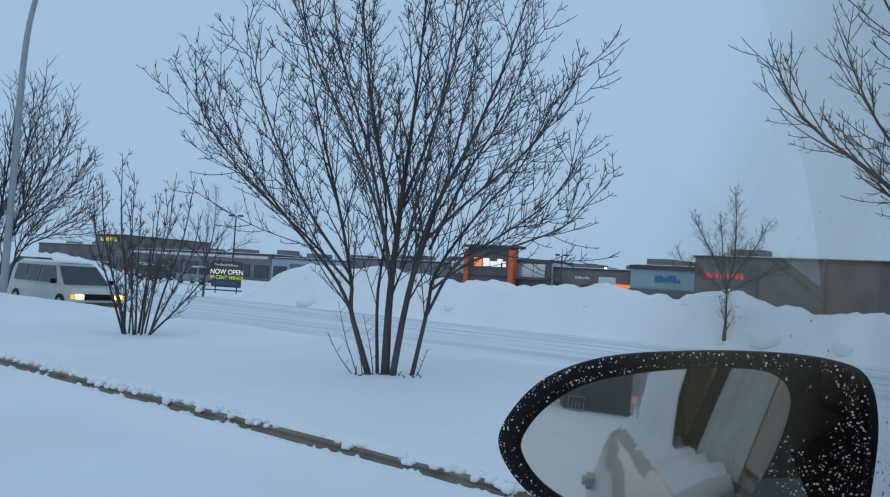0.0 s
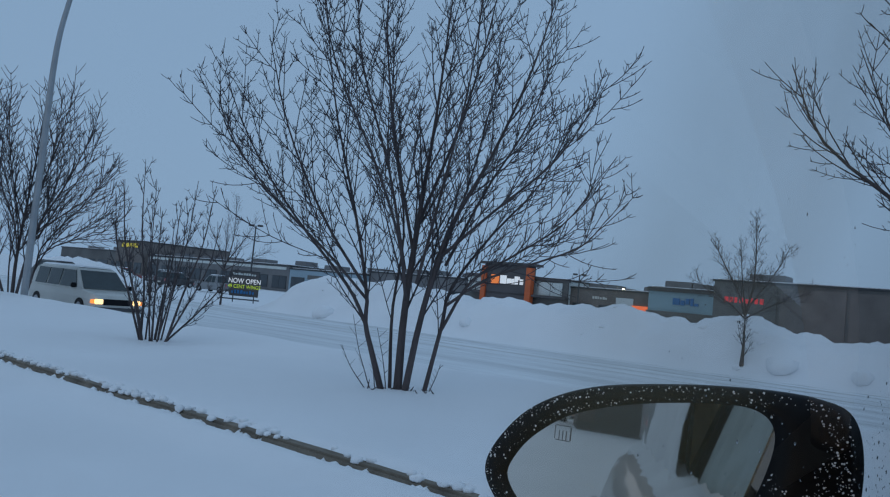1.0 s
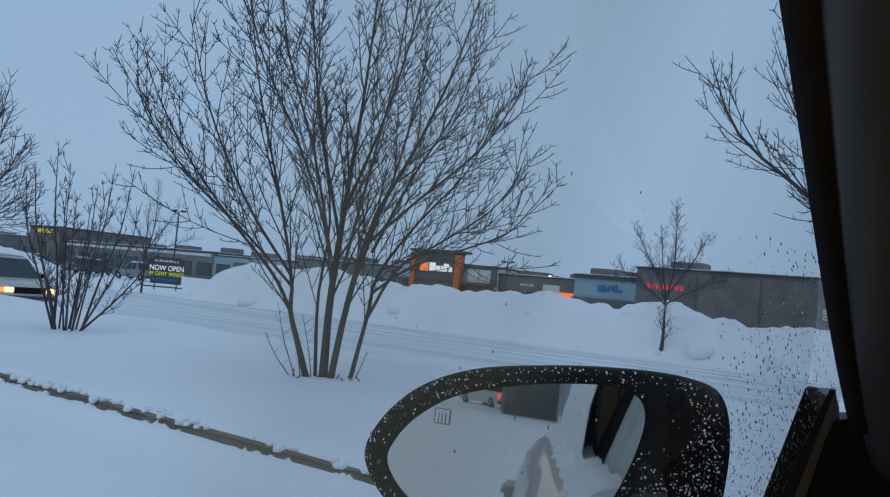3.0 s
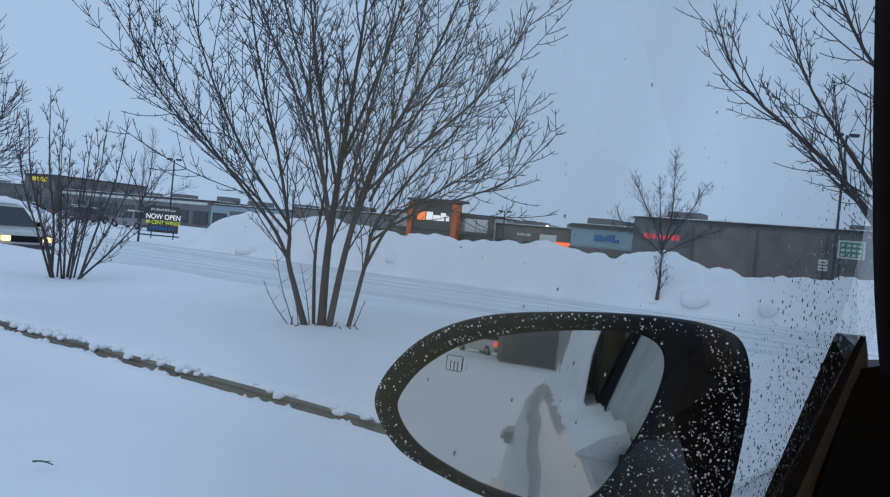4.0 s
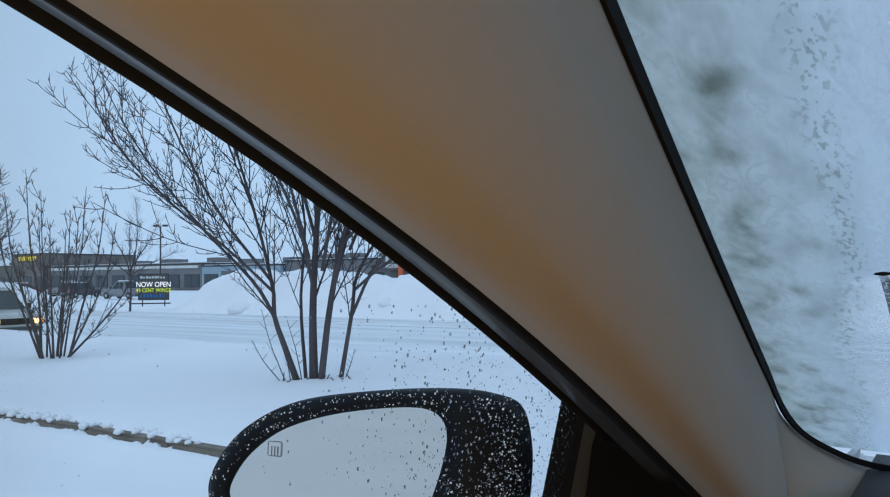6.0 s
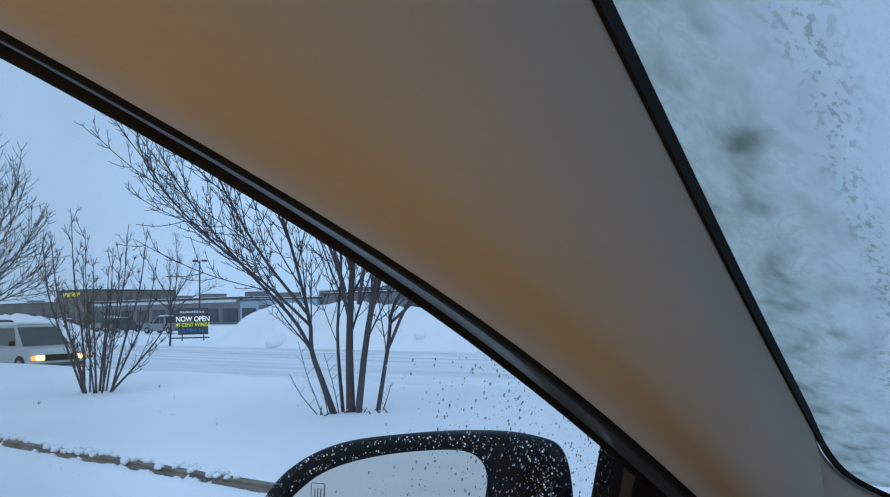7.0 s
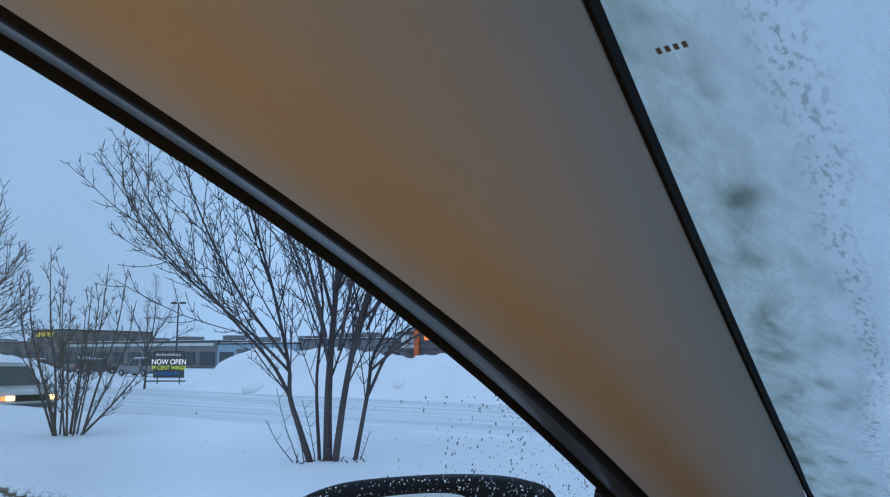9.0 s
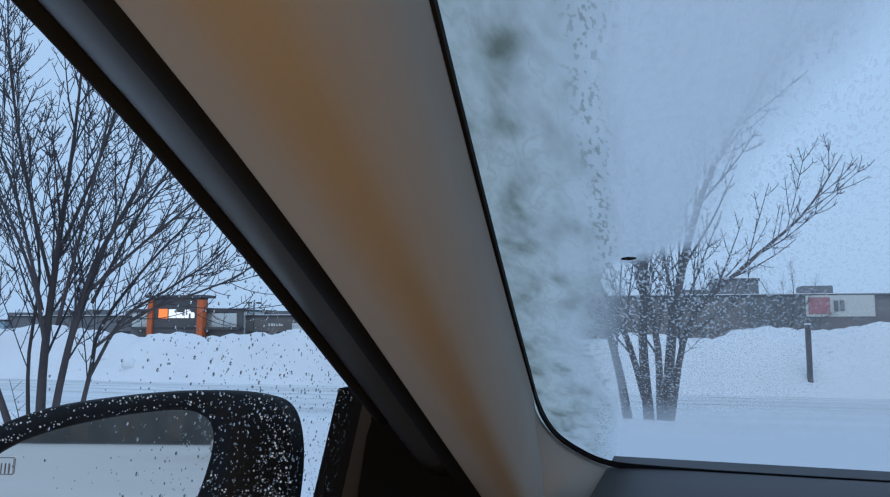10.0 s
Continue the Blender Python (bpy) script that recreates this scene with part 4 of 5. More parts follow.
for z in (2.3, 2.75):
    part("board", box(-0.3, 0.3, -0.04, 0.04, z, z + 0.36, 0.01), WHITESIGN, g)
    part("sign_bar", box(-0.2, 0.2, -0.05, -0.03, z + 0.12, z + 0.2), DARKSTEEL, g)
# thin post in the bank ahead
p = STREET @ Vector((5.6, 31.0, -0.3))
g = thing("sign_post", "dark wooden post standing in the snow bank", "post", pose(p.x, p.y, p.z, 0, 0, 13))
part("shaft", box(-0.09, 0.09, -0.09, 0.09, 0, 2.5, 0.01), BARK, g)
part("cap", box(-0.1, 0.1, -0.1, 0.1, 2.5, 2.54), SNOW_CLUMP, g, "cap of snow on the post")

# mobile letter board by the road
g = thing("letter_board", "black mobile letter board on a steel trailer frame", "sign", pose(-46.8, 20.6, 0.09, 0, 0, 58) @ Matrix.Diagonal((0.77, 0.77, 0.80, 1)))
part("board", box(-1.12, 1.12, -0.12, 0.12, 0.35, 2.3, 0.02), CHARCOAL, g)
part("frame", box(-1.18, 1.18, -0.08, 0.08, 0.3, 2.36, 0.01), DARKSTEEL, g)
for x in (-0.85, 0.85):
    part("leg", box(x - 0.04, x + 0.04, -0.05, 0.05, -0.2, 0.35), DARKSTEEL, g)
part("trailer_rail", box(-1.8, 1.3, -0.1, 0.1, 0.0, 0.1), DARKSTEEL, g)


def words(text, name, x, z, size, m, parent, width, y=-0.135):
    cu = bpy.data.curves.new(name, "FONT")
    cu.body, cu.size, cu.align_x, cu.extrude = text, size, "CENTER", 0.008
    ob = new(name, cu)
    ob.parent = parent
    ob.matrix_local = pose(x, y, z, 90, 0, 0)
    bpy.context.view_layer.update()
    if ob.dimensions.x > 0:
        ob.scale.x = width / ob.dimensions.x
    cu.materials.append(m)
    return ob


words("NOW OPEN", "lettering", 0, 1.33, 0.56, WHITELIT, g, 2.0)
words("49 CENT WINGS", "lettering", 0, 0.93, 0.42, LIMELIT, g, 2.05)
bars(g, -1.0, 0.95, -0.12, 0.5, 0.78, BLUESIGN, 8, 21)
bars(g, -1.0, 0.95, -0.12, 1.98, 2.16, PALEWALL, 9, 22)

# buildings and a truck behind the lot, seen in the wing mirror
for x0, y0, rz, wide, tall, doors, words_ in ((5.2, -44, 4, 16, 6.5, 4, "dark reddish warehouse behind the lot"), (-34, -92, -6, 46, 6.0, 9, "long low brown warehouse far behind the lot")):
    g = thing("warehouse", words_, "building", pose(x0, y0, 0, 0, 0, rz))
    part("wall", box(-1, wide, -8, 0, -0.3, tall, 0.03), BRICK, g)
    part("roof", box(-1.3, wide + 0.3, -8.3, 0.3, tall, tall + 0.3, 0.03), DARKSTEEL, g)
    part("base_band", box(-1.05, wide + 0.05, -0.1, 0.06, -0.2, 0.5), DARKWALL, g)
    for q in range(doors):
        x = 1.5 + (wide - 1) / doors * q
        part("loading_door", box(x - 1.6, x + 1.6, -0.05, 0.08, 0.5, 4.2, 0.02), DARKWALL, g)
        part("wall_lamp", box(x - 0.2, x + 0.2, 0.0, 0.3, 4.6, 4.85, 0.03), AMBERLIT if q == 2 else DARKSTEEL, g, "amber wall lamp" if q == 2 else "")
vehicle("parked_truck", "white pickup parked behind the lot with tail lights lit", pose(4.3, -57, -0.02, 0, 0, 152), 5.3, 1.95, 1.9, WHITESIGN, "pickup", "rear")

# ---- the parked car that carries the camera ----
CAR = pose(0, 0, 0, 0, 0, 8)
car = thing("car", "parked silver car with snow on its flank and a frosted windscreen", "car", CAR)
U = Vector((0.1301, -0.9157, 0.3803))
A = Vector((0.8367, 0.3072, 0.4534))
B = Vector((-0.5320, 0.2592, 0.8061))
P0 = Vector((-0.0617, 0.406, 1.612))


def bow(s):
    """How the pillar bends away from a straight line: across and outward."""
    q = min(0.72, max(-0.12, s))
    d, rest = q - 0.15, s - q
    a = -0.0803 * d * d - 0.2409 * d ** 3 + rest * (-0.1606 * d - 0.7227 * d * d)
    b = -0.2455 * d * d - 0.0414 * d ** 3 + rest * (-0.491 * d - 0.1242 * d * d)
    return a - 0.0128 * s, b


def at(a, b, s):
    """A point of the pillar: across, outward, and along it from its foot upward."""
    da, db = bow(s)
    return P0 + A * (a + da) + B * (b + db) + U * s + Vector((0, 0, -0.045 * (s - 0.15) ** 2))


# windscreen plane and the line where the pillar trim meets it
WB, WU = Vector((0.0, 0.838, 1.479)), Vector((0.0, -0.9235, 0.3836))


def screen(x, s, lift=0.0):
    """A point of the windscreen: x across the car, s metres up from its foot."""
    k = 0.10 * max(0.0, x - 0.6) ** 2
    return WB + WU * s + Vector((x, -k, 0)) + Vector((0, 0.3836, 0.9235)) * lift


def edge_x(s):
    return 0.0840 - 0.142 * (0.838 - 0.9235 * s)


def rim_point(s):
    """The inner edge of the windscreen, s metres up from its foot."""
    q = max(0.0, s - 0.13)
    k = min(1.0, q / 0.05)
    return screen(edge_x(s) + 0.003 + k * (0.0012 + 0.0177 * (s - 0.4) ** 2), s, -0.003 + k * (0.0087 + 0.0229 * s + 0.0112 * (s - 0.4) ** 2))


def rim_beside(p):
    """The point of that edge level with p along the pillar."""
    lo, hi = 0.13, 1.1
    for _ in range(24):
        mid = (lo + hi) / 2
        if (rim_point(mid) - p).dot(U) < 0:
            lo = mid
        else:
            hi = mid
    return rim_point(lo)


def band(name, section, m, label="", s0=-0.08, s1=0.95, n=44, smooth=True, flare=0.0, rim=None):
    """A strip along the pillar; flare widens its foot on the door side; rim: the section's point that follows the windscreen."""
    rings = []
    for s in np.linspace(s0, s1, n):
        ring = [at(a + flare * (0.004 * max(0.0, 1 - s / 0.4) + 0.007 * sstep(s, 0.25, 0.6)) * min(1.0, max(0.0, (a - 0.012) / 0.015)) * max(0.0, 1 - max(0.0, a - 0.03) / 0.04), b, s) for a, b in section]
        if rim:
            p = at(rim[0], rim[1], s)
            pull = rim_beside(p) - p
            pull -= U * pull.dot(U)
            a0, a1 = section[0][0], rim[0]
            ring = [q + pull * sstep(a, a0 + 0.012, a1) for q, (a, b) in zip(ring, section)]
        rings.append(ring)
    return part(name, ring_loft(rings), m, car, label, smooth)


band("window_seal", [(-0.002, 0.0), (0.0005, -0.006), (0.005, -0.0072), (0.006, 0.004), (0.003, 0.01)], RUBBER, "black rubber window seal", s0=-0.12)
band("door_frame", [(0.004, -0.002), (0.007, -0.010), (0.014, -0.0165), (0.0215, -0.0210), (0.036, -0.022), (0.036, 0.006), (0.012, 0.010)], SATIN, "dark painted door frame", flare=1.0, s0=-0.2)
band("inner_seal", [(0.0205, -0.019), (0.020, -0.029), (0.025, -0.0365), (0.031, -0.036), (0.033, -0.02)], RUBBER, "soft black door weatherstrip", flare=1.0, s0=-0.25)
trim_sec = smooth_loop([(0.0268, -0.0345), (0.0345, -0.047), (0.046, -0.0595), (0.060, -0.065), (0.074, -0.058), (0.087, -0.043), (0.097, -0.022), (0.1065, -0.002), (0.104, 0.006), (0.06, -0.01), (0.035, -0.018)], 4)
band("pillar_trim", trim_sec, TRIM, "beige-grey windscreen pillar trim", s0=-0.30, flare=1.0, rim=(0.1065, -0.002))

# windscreen, its gasket and frost film
rings = []
for s in np.linspace(-0.15, 1.02, 22):
    rings.append([screen(x, s, 0.044) for x in np.linspace(edge_x(s) - 0.04, 1.42 - (edge_x(s) + 0.04), 14)])
ws = ring_loft(rings, closed=False)
wpane = part("windscreen", ws, GLASS, car, "raked windscreen glass", True)
wpane.visible_shadow = False
rings = []
for s in np.linspace(-0.14, 0.98, 32):
    rings.append([screen(x, s, 0.040) for x in np.linspace(edge_x(s) - 0.012, edge_x(s) + 0.80, 24)])
film = part("frost_film", ring_loft(rings, closed=False), FROST, car, "frost and fog over the windscreen glass", True)
film.visible_shadow = False
# gasket: up the pillar, round the lower corner, along the dashboard
way = [rim_point(s) for s in np.linspace(1.0, 0.2, 12)]
way += [screen(edge_x(0.13) + 0.008, 0.135, 0.0065), screen(-0.007, 0.085, 0.003), screen(0.006, 0.045, 0.0), screen(0.029, 0.015, -0.003), screen(0.07, 0.002, -0.003), screen(0.2, -0.002, -0.003), screen(0.6, -0.002, -0.003), screen(1.2, -0.002, -0.003)]
off = Vector((-0.0085, 0.0120, 0.0310))
rings = []
for i, p in enumerate(spline(way, 90)):
    k = 0.34 * (1 - sstep(i, 50, 62)) + 0.13
    rings.append([p + Vector((0, 0, -0.0015)), p + off * k, p + off * k + Vector((0.003, -0.004, 0)), p + Vector((0.0022, -0.0016, -0.0007))])
part("windscreen_gasket", ring_loft(rings), RUBBER, car, "black band round the windscreen")
STAMPGREY = mat("stamp_ink", (0.13, 0.14, 0.14), 0.7, vary=0.2, scale=200)
STAMP_X, STAMP_S, CHIP_X, CHIP_S = 0.0625, 0.634, 0.089, 0.350
# maker's stamp on the glass, as bars
for i in range(4):
    q = screen(STAMP_X + 0.0030 * i, STAMP_S, 0.0385)
    stamp = bmesh.new()
    bmesh.ops.create_grid(stamp, x_segments=1, y_segments=1, size=0.5, matrix=Matrix.Translation(q) @ Matrix.Rotation(radians(22.6) * -1, 4, "X") @ Matrix.Diagonal((0.0017, 0.0030, 1, 1)))
    part("glass_stamp", stamp, STAMPGREY, car, "small dark stamp on the glass")
chip = bmesh.new()
bmesh.ops.create_icosphere(chip, subdivisions=1, radius=0.003, matrix=Matrix.Translation(screen(CHIP_X, CHIP_S, 0.0385)) @ Matrix.Diagonal((1.8, 0.5, 0.4, 1)))
part("glass_chip", chip, DARKPLASTIC, car, "dark chip in the windscreen")

# trim between pillar foot and dashboard, dashboard, cabin shell
foot = []
corner = spline([rim_point(0.34), rim_point(0.2), screen(edge_x(0.13) + 0.006, 0.135, 0.0055), screen(-0.009, 0.085, 0.002), screen(0.004, 0.045, -0.001), screen(0.027, 0.012, -0.004), screen(0.045, 0.004, -0.004)], 26)
for k, c0 in enumerate(corner):
    q = k / 25
    g_ = min(1.0, 0.1 + max(0.0, q - 0.3) * 2.2)
    foot.append([c0 + Vector((-0.002, 0.004, 0.002)), c0 + Vector((0.001, -0.006, -0.006)) * g_, c0 + Vector((0.004, -0.028 - 0.02 * q, -0.022)) * g_, c0 + Vector((0.0, -0.055 - 0.03 * q, -0.055)) * g_, c0 + Vector((-0.01, -0.07 - 0.04 * q, -0.16)) * g_, c0 + Vector((-0.03, 0.02, -0.16)) * g_, c0 + Vector((-0.02, 0.02, -0.02))])
part("pillar_foot", ring_loft(foot), TRIM, car, "beige-grey trim at the pillar foot", True)
dash = []
for x in np.linspace(0.03, 1.42, 24):
    dip = 0.012 * hump(x, 0.42, 0.25)
    dash.append([(x, 0.875, 1.482), (x, 0.835, 1.478), (x, 0.80, 1.474 + dip), (x, 0.66, 1.462 + dip), (x, 0.52, 1.43 + dip), (x, 0.44, 1.36), (x, 0.46, 1.0), (x, 0.86, 1.0)])
part("dashboard", ring_loft(dash), DASH, car, "dark vinyl dashboard", True)
part("door_panel", box(-0.16, -0.085, -0.9, 0.44, 0.7, 1.405, 0.02), DARKPLASTIC, car, "black door lining")
sail = [[(-0.1441, 0.5489, 1.3577), (-0.0804, 0.5206, 1.5677), (-0.0816, 0.5418, 1.5559), (-0.0828, 0.5583, 1.5359), (-0.1217, 0.5867, 1.3577)], [(-0.1488, 0.5713, 1.3577), (-0.0875, 0.5442, 1.5677), (-0.0875, 0.5595, 1.5559), (-0.0898, 0.5772, 1.5359), (-0.1394, 0.6126, 1.3577)]]
part("sail_panel", ring_loft(sail), SAILGREY, car, "grey corner panel by the mirror")
rim = [[(-0.1606, 0.5395, 1.3577), (-0.0951, 0.5100, 1.5677), (-0.0804, 0.5200, 1.5677), (-0.1435, 0.5483, 1.3577)], [(-0.1618, 0.5583, 1.3577), (-0.0975, 0.5277, 1.5677), (-0.0828, 0.5371, 1.5677), (-0.1441, 0.5654, 1.3577)]]
part("sail_rim", ring_loft(rim), RUBBER, car, "black outer corner rim")
inner = [[(-0.0853, 0.5358, 1.5465), (-0.0562, 0.5403, 1.5577), (-0.0338, 0.6635, 1.4670), (-0.0046, 0.7083, 1.3718), (-0.1211, 0.5627, 1.3718)], [(-0.1166, 0.5851, 1.5420), (-0.0942, 0.6075, 1.5465), (-0.0494, 0.7419, 1.4838), (-0.0158, 0.7755, 1.3718), (-0.1278, 0.5963, 1.3718)]]
part("door_corner", ring_loft(inner), DARKPLASTIC, car, "black inner door corner")
part("headliner", box(-0.02, 1.44, -1.9, 0.02, 1.875, 1.92, 0.01), LINER, car, "tan fabric headliner")
part("header_trim", box(0.02, 1.40, -0.04, 0.06, 1.85, 1.905, 0.015), LINER, car)
part("floor_pan", box(-0.2, 1.6, -2.1, 1.0, 0.45, 0.52), DARKPLASTIC, car)
part("rear_wall", box(-0.15, 1.55, -2.1, -2.0, 0.5, 1.9), LINER, car)
part("far_side", box(1.48, 1.56, -2.1, 0.9, 0.5, 1.45), LINER, car)
part("centre_pillar", box(-0.10, -0.02, -0.78, -0.62, 1.38, 1.9, 0.02), LINER, car)
part("seat_back", box(0.16, 0.66, -0.62, -0.46, 0.8, 1.5, 0.05), LINER, car, "tan fabric seat back")
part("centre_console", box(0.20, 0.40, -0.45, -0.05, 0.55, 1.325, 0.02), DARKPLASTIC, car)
# unseen warm fill lamp and lens, added to tint the pillar trim ochre
lampm = bpy.data.lights.new("added_warm_lamp", "AREA")
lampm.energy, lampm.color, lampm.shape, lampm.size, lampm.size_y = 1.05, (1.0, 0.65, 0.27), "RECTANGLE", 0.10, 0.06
dl = new("added_warm_lamp", lampm)
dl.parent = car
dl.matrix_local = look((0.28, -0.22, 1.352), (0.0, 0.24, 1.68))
part("added_lamp_lens", box(0.23, 0.33, -0.27, -0.19, 1.325, 1.335, 0.003), glow("added_lamp_glow", (1.0, 0.62, 0.2), 0.4), car, "unseen amber lens added under the warm fill lamp")
# outer skin
flank = []
for y in np.linspace(1.0, -2.35, 36):
    o = 0.03 * sstep(y, -2.35, -1.6) + 0.003 * noise.noise((y * 3, 0, 0))
    flank.append([(-0.20 - o, y, 1.375), (-0.27 - o, y, 1.32), (-0.315 - o, y, 1.16), (-0.33 - o, y, 1.05), (-0.335 - o, y, 0.94), (-0.31 - o, y, 0.62), (-0.22, y, 0.5), (-0.12, y, 0.5), (-0.11, y, 1.37)])
part("body_side", ring_loft(flank), CARPAINT, car, "silver door skin", True)
for y0, y1 in ((-0.55, -0.15), (-1.55, -1.15)):
    part("door_handle", box(-0.365, -0.305, y0, y0 + 0.2, 1.2, 1.235, 0.012), CARPAINT, car)
part("rear_quarter", box(-0.19, -0.12, -2.4, -1.75, 1.37, 1.86, 0.05), CARPAINT, car)
part("rear_door_frame", box(-0.16, -0.10, -1.75, -0.9, 1.80, 1.88, 0.02), CARPAINT, car)
part("rear_side_window", box(-0.15, -0.14, -1.7, -0.72, 1.38, 1.82), CARGLASS, car)
part("roof_skin", box(-0.05, 1.45, -2.4, 0.0, 1.922, 1.955, 0.012), CARPAINT, car)
bon = []
for y in np.linspace(0.9, 2.05, 14):
    q = (y - 0.9) / 1.15
    z = 1.31 - 0.12 * q ** 1.5
    bon.append([(-0.2 + 0.14 * q * q, y, z - 0.12), (-0.12 + 0.14 * q * q, y, z), (0.72, y, z + 0.03), (1.5 - 0.14 * q * q, y, z), (1.6 - 0.14 * q * q, y, z - 0.12), (1.55, y, 0.6), (-0.15, y, 0.6)])
part("bonnet", ring_loft(bon), CARPAINT, car, "snow-dusted silver bonnet", True)
sheet = []
for y in np.linspace(-2.3, -0.54, 84):
    row = []
    for z in np.linspace(1.36, 1.36 + 0.40 * sstep(-y, 0.575, 0.66) + 0.05 + 0.05 * noise.noise((y * 6, 1, 1)), 16):
        row.append((-0.175 + (z - 1.38) * 0.12 - 0.022 * (0.5 + noise.noise((y * 7, z * 7, 2))) - 0.012 * noise.noise((y * 22, z * 22, 4)), y, z))
    sheet.append(row)
part("caked_snow", ring_loft(sheet, closed=False), SNOW_CLUMP, car, "snow caked over the rear side glass", True)
ledge = []
for y in np.linspace(-2.3, -0.05, 150):
    top = 0.03 + 0.03 * noise.noise((y * 6, 0, 3)) + 0.022 * noise.noise((y * 23, 0, 7))
    out = 0.235 + 0.012 * noise.noise((y * 9, 4, 3))
    ledge.append([(-out, y, 1.352), (-out + 0.012, y, 1.372 + top * 0.2), (-0.185, y, 1.385 + top * 0.7), (-0.150, y, 1.39 + max(0.004, top)), (-0.135, y, 1.37)])
part("ledge_snow", ring_loft(ledge), SNOW_CLUMP, car, "ridge of snow on the window ledge", True)
mid_x = 0.72
far = [[(2 * mid_x - x, y, z) for x, y, z in r] for r in flank]
part("far_body_side", ring_loft(far), CARPAINT, car, "silver door skin", True)
for x in (-0.035, 2 * mid_x - 0.005):
    part("roof_rail", box(x - 0.02, x + 0.05, -2.38, 0.03, 1.84, 1.93, 0.015), CARPAINT, car)
pil = Tubes()
pil.add([Vector((2 * mid_x - 0.02, y, z)) for y, z in ((0.84, 1.44), (0.5, 1.6), (0.15, 1.76), (-0.05, 1.87))], 0.04, 0.035, 8)
pil.link("far_windscreen_pillar", CARPAINT, car)
for y0, y1 in ((-0.78, -0.64), (-2.38, -2.0)):
    part("far_pillar", box(2 * mid_x + 0.0, 2 * mid_x + 0.07, y0, y1, 1.36, 1.88, 0.02), CARPAINT, car)
for y0, y1 in ((-2.0, -0.78), (-0.64, 0.2)):
    g_ = part("far_side_window", box(2 * mid_x + 0.025, 2 * mid_x + 0.031, y0, y1, 1.37, 1.85), GLASS, car)
    g_.visible_shadow = False
tail = [[(x, y, z) for y, z in ((-2.42, 0.55), (-2.46, 0.9), (-2.44, 1.36), (-2.36, 1.36), (-2.34, 0.55))] for x in np.linspace(-0.2, 2 * mid_x + 0.2, 9)]
part("tailgate", ring_loft(tail), CARPAINT, car)
part("rear_window", box(-0.08, 2 * mid_x + 0.08, -2.40, -2.38, 1.36, 1.90), CARGLASS, car)
nose_ = [[(x, y - 0.12 * ((x - mid_x) / 0.9) ** 2, z) for y, z in ((2.06, 0.45), (2.14, 0.62), (2.12, 1.0), (2.02, 1.16), (1.9, 1.16), (1.9, 0.45))] for x in np.linspace(-0.12, 2 * mid_x + 0.12, 13)]
part("front_bumper", ring_loft(nose_), CARPAINT, car, "", True)
for y in (1.45, -1.72):
    for x in (-0.24, 2 * mid_x + 0.02):
        w = part("wheel", cyl(0.37, 0.37, (x, y, 0.37), (x + 0.22, y, 0.37), 24), TYRE, car)
        part("rim", cyl(0.22, 0.22, (x - 0.006, y, 0.37), (x + 0.226, y, 0.37), 18), CHROME, w)
for x in (-0.2, 2 * mid_x + 0.14):
    part("front_wing", box(x, x + 0.06, 0.98, 2.0, 0.62, 1.28, 0.03), CARPAINT, car)

# side window glass
side = [[(-0.065 + (z - 1.6) * 0.336 - 0.006, y, z) for z in np.linspace(1.38, 1.86, 10)] for y in np.linspace(-0.75, 0.56, 14)]
spane = part("side_window", ring_loft(side, closed=False), GLASS, car, "clear side window with droplets", True)
spane.visible_shadow = False

# grey film colours in the pale grazing reflection on the pane's rear half
sky_film_rows = [[(-0.065 + (z - 1.6) * 0.336 - 0.0075, y - 0.10 * (z - 1.6), z) for z in np.linspace(1.38, 1.86, 8)] for y in np.linspace(-0.56, -0.08, 8)]
sky_film = part("sky_reflection_film", ring_loft(sky_film_rows, closed=False), SKYFILM, car, "grey film painted as reflected sky on the rear half of the glass", True)
sky_film.visible_shadow = False
haze_rows = [[(-0.065 + (z - 1.6) * 0.336 - 0.0078, y - 0.06 * (z - 1.6), z) for z in np.linspace(1.40, 1.86, 8)] for y in np.linspace(0.03, 0.30, 8)]
haze = part("window_haze", ring_loft(haze_rows, closed=False), HAZE, car, "thin grey-green damp haze on the glass", True)
haze.visible_shadow = False
cover = [[(-0.065 + (z - 1.6) * 0.336 + dx, y + 0.12 * (z - 1.6), z) for y, dx in ((-0.64, 0.0), (-0.64, -0.022), (-0.55, -0.022), (-0.54, 0.0))] for z in np.linspace(1.37, 1.86, 8)]
part("pillar_cover", ring_loft(cover), DARKPLASTIC, car, "black door pillar cover")

# wing mirror: own axes, x across the glass, y away from its face, z up; origin at the heater mark
M_N = 12.6
mm = pose(-0.365, 0.494, 1.504, -3.5, 0, M_N)
OUT = [(-0.067, -0.045), (-0.060, -0.015), (-0.030, 0.018), (0.020, 0.041), (0.088, 0.053), (0.150, 0.058), (0.190, 0.056), (0.211, 0.046), (0.219, 0.015), (0.217, -0.030), (0.210, -0.080), (0.195, -0.100), (0.120, -0.106), (0.049, -0.098), (0.005, -0.090), (-0.040, -0.076)]
GL = [(-0.045, -0.045), (-0.040, -0.025), (-0.022, -0.003), (0.010, 0.018), (0.064, 0.034), (0.124, 0.043), (0.152, 0.041), (0.163, 0.026), (0.158, -0.004), (0.143, -0.042), (0.122, -0.078), (0.095, -0.093), (0.049, -0.092), (0.010, -0.083), (-0.025, -0.068)]
of, gf_ = smooth_loop(OUT, 6), smooth_loop(GL, 6)
cx, cz = 0.08, -0.02


def shrink(loop, k, y, dx=0.0):
    return [Vector((cx + (x - cx) * k + dx, y, cz + (z - cz) * k)) for x, z in loop]


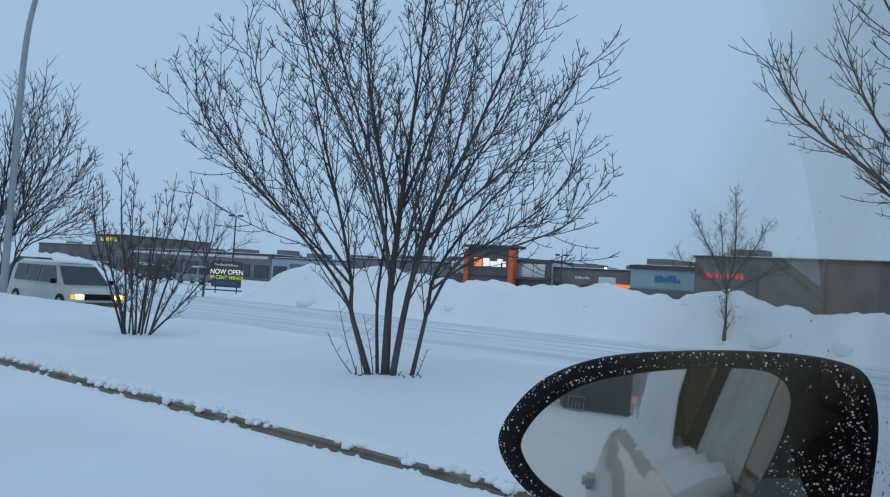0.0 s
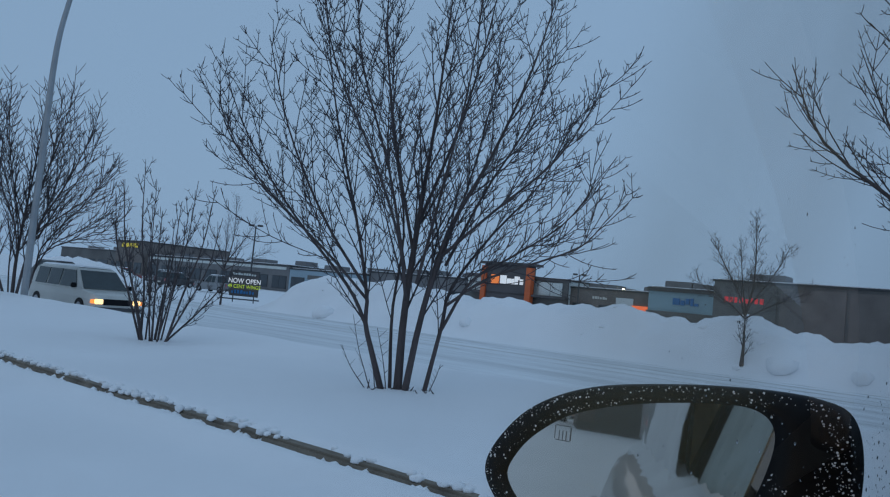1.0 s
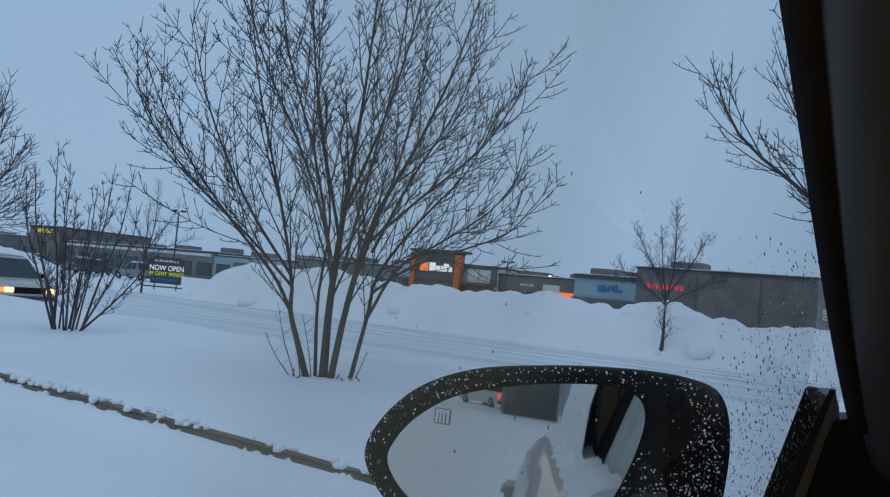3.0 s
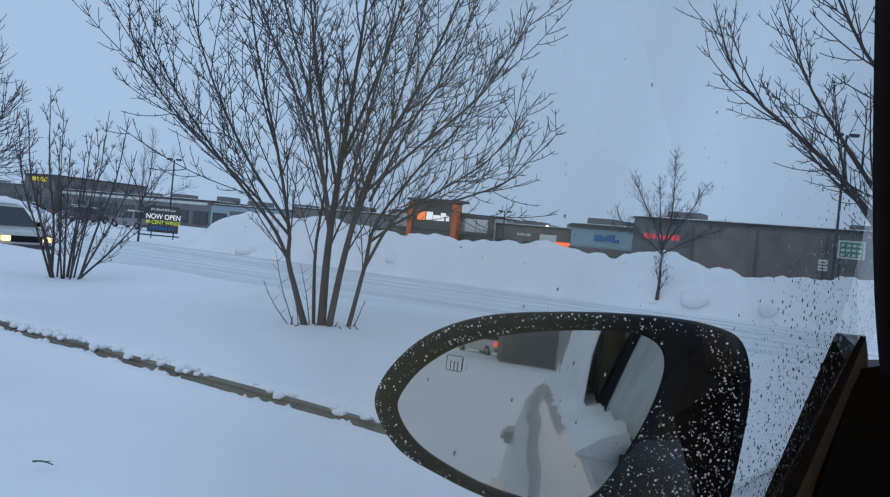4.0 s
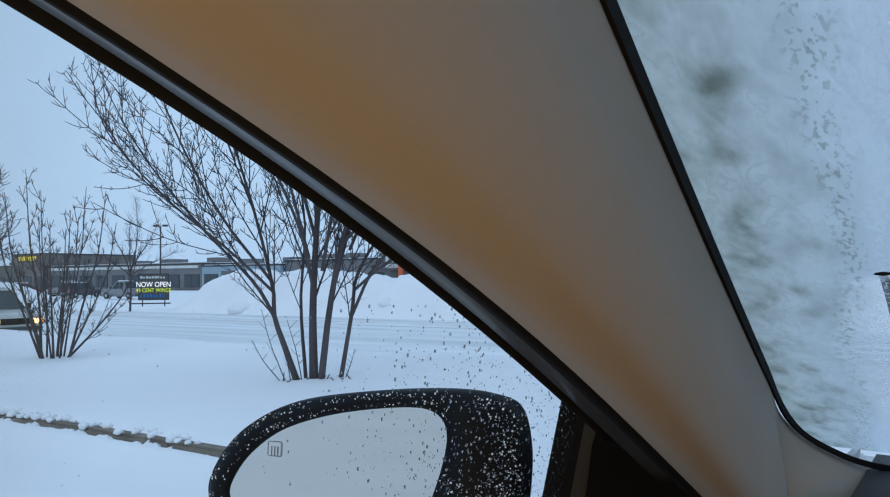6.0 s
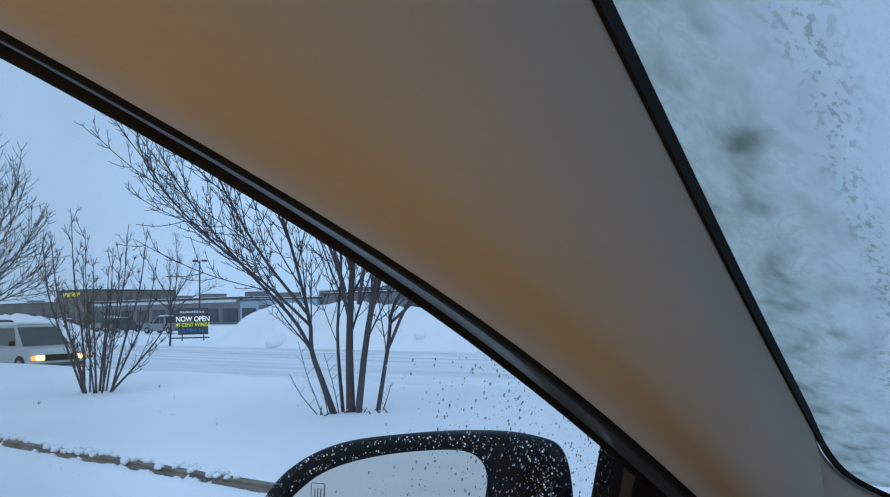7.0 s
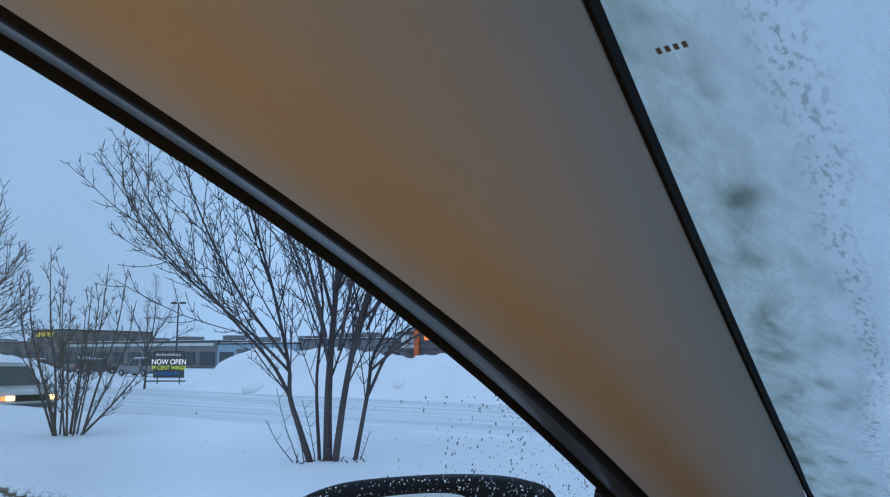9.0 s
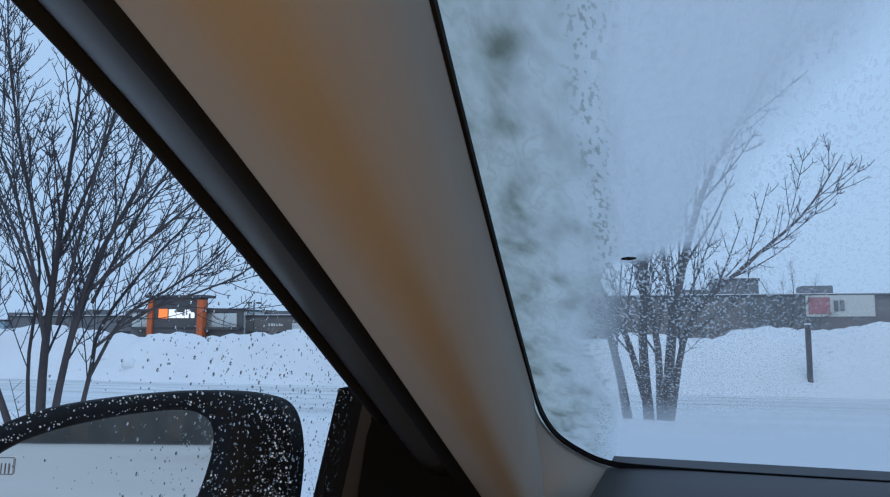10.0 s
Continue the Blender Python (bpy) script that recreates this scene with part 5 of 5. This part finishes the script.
# match the inner loop to the outer by angle
ang = [math.atan2(z - cz, x - cx) for x, z in of]


def reach(loop, a):
    best, hit = 0.0, loop[0]
    ca, sa = math.cos(a), math.sin(a)
    for (x0, z0), (x1, z1) in zip(loop, loop[1:] + loop[:1]):
        ex, ez = x1 - x0, z1 - z0
        det = ca * -ez + sa * ex
        if abs(det) < 1e-9:
            continue
        wx, wz = x0 - cx, z0 - cz
        tt = (wx * -ez + wz * ex) / det
        ss = (ca * wz - sa * wx) / det
        if tt > best and -1e-6 <= ss <= 1 + 1e-6:
            best, hit = tt, (cx + ca * tt, cz + sa * tt)
    return hit


gi = [reach([tuple(q) for q in gf_], a) for a in ang]
rings = [[Vector((x, 0.022, z)) for x, z in gi], [Vector((x, 0.0, z)) for x, z in gi],
         [Vector((x * 0.35 + gx * 0.65, -0.005 + 0.012 * max(0, x - 0.15) / 0.07, z * 0.35 + gz * 0.65)) for (x, z), (gx, gz) in zip(of, gi)],
         [Vector((x * 0.85 + gx * 0.15, -0.003 + 0.028 * max(0, x - 0.15) / 0.07, z * 0.85 + gz * 0.15)) for (x, z), (gx, gz) in zip(of, gi)],
         [Vector((x, 0.008 + 0.03 * max(0, x - 0.15) / 0.07, z)) for x, z in of], shrink(of, 0.985, 0.035), shrink(of, 0.93, 0.065), shrink(of, 0.78, 0.092), shrink(of, 0.5, 0.108)]
housing = part("wing_mirror", ring_loft(rings), DARKPLASTIC, car, "black wing mirror housing with snow specks", True)
housing.matrix_local = mm
gb = bmesh.new()
gb.faces.new([gb.verts.new((x, 0.007 + 0.05 * (x - 0.06), z)) for x, z in gi])
bmesh.ops.recalc_face_normals(gb, faces=gb.faces)
part("mirror_glass", gb, MIRROR, housing, "silvered mirror glass")
ICON = mat("heater_mark", (0.22, 0.22, 0.22), 0.6, vary=0.05)
for x0, x1, z0, z1 in ((-0.0062, 0.0062, 0.0057, 0.0063), (-0.0062, 0.0062, -0.0063, -0.0057), (-0.0071, -0.0065, -0.0055, 0.0055), (0.0065, 0.0071, -0.0055, 0.0055), (-0.0033, -0.0028, -0.0055, 0.002), (-0.00025, 0.00025, -0.0055, 0.002), (0.0028, 0.0033, -0.0055, 0.002)):
    part("heater_mark", box(x0, x1, 0.0034, 0.0037, z0, z1), ICON, housing, "etched heater mark on the glass")
part("mirror_foot", box(-0.235, -0.10, 0.50, 0.57, 1.375, 1.41, 0.012), DARKPLASTIC, car, "black mirror foot")
rimsnow = bmesh.new()
for i in range(14):
    clod(rimsnow, -0.225 + 0.009 * i, 0.525 + 0.02 * noise.noise((i, 0, 0)), 1.415, 0.014, 0.6)
part("foot_snow", rimsnow, SNOW_CLUMP, car, "snow lying on the mirror foot", True)

# droplets and specks of snow on the side window
rd = random.Random(3)
proto = bmesh.new()
bmesh.ops.create_icosphere(proto, subdivisions=1, radius=1)
dv = [v.co.copy() for v in proto.verts]
df = [[v.index for v in f.verts] for f in proto.faces]
proto.free()
dvs, dfs = [], []
for i in range(9500):
    y, z = rd.uniform(0.1, 0.56), 1.42 + 0.22 * rd.random() ** 1.3
    keep = 0.08 + 0.3 * noise.noise((y * 9, z * 9, 3)) + 0.74 * sstep(y, 0.26, 0.40)
    if rd.random() > keep:
        continue
    r = (0.00035 + 0.0007 * rd.random() ** 3) * (0.55 + 0.45 * sstep(y, 0.2, 0.36))
    x = -0.065 + (z - 1.6) * 0.336 - 0.0075
    base = len(dvs)
    k = rd.uniform(0.8, 1.2)
    dvs += [(x + q.x * r * 0.3, y + q.y * r * rd.uniform(0.97, 1.03), z + q.z * r * k) for q in dv]
    dfs += [[base + j for j in f] for f in df]
me = bpy.data.meshes.new("meltwater_droplets")
me.from_pydata(dvs, [], dfs)
me.polygons.foreach_set("use_smooth", [True] * len(dfs))
me.materials.append(WATER)
wd = tagged(new("meltwater_droplets", me), "melted snow droplets scattered on the side window", "droplets", kind="stuff")
wd.matrix_world = CAR
fvs, ffs = [], []
for i in range(5200):
    u_, w_ = rd.uniform(-0.07, 0.22), rd.uniform(-0.10, 0.06)
    a_ = math.atan2(w_ - cz, u_ - cx)
    ox, oz = reach([tuple(q) for q in of], a_)
    gx, gz = reach([tuple(q) for q in gf_], a_)
    d2, do, dg = math.hypot(u_ - cx, w_ - cz), math.hypot(ox - cx, oz - cz), math.hypot(gx - cx, gz - cz)
    if not dg * 1.02 < d2 < do * 0.97:
        continue
    r = 0.00025 + 0.00075 * rd.random() ** 2.5
    base = len(fvs)
    yy = -0.004 + 0.030 * max(0, u_ - 0.15) / 0.07
    fvs += [(u_ + q.x * r * (1 + 0.4 * noise.noise(q * 2 + Vector((i, 0, 0)))), yy + q.y * r * 0.6, w_ + q.z * r) for q in dv]
    ffs += [[base + j for j in f] for f in df]
me = bpy.data.meshes.new("snow_specks")
me.from_pydata(fvs, [], ffs)
me.materials.append(SNOW_CLUMP)
sp = tagged(new("snow_specks", me), "wet snow specks stuck to the mirror housing", "snow", kind="stuff")
sp.matrix_world = CAR @ mm

litter = thing("fallen_twig", "small dark twig lying on the lot snow", "twig", pose(-4.9, 1.56, 0.035, 0, 0, 40))
t = Tubes()
t.add([Vector((-0.07, 0, 0)), Vector((-0.02, 0.01, 0.006)), Vector((0.03, 0, 0.004)), Vector((0.07, -0.012, 0))], 0.006, 0.003, 6)
t.link("stick", BARK, litter)
t = Tubes()
t.add([Vector((0.0, 0.005, 0.004)), Vector((0.03, 0.03, 0.006))], 0.004, 0.002, 5)
t.link("side_shoot", BARK, litter)
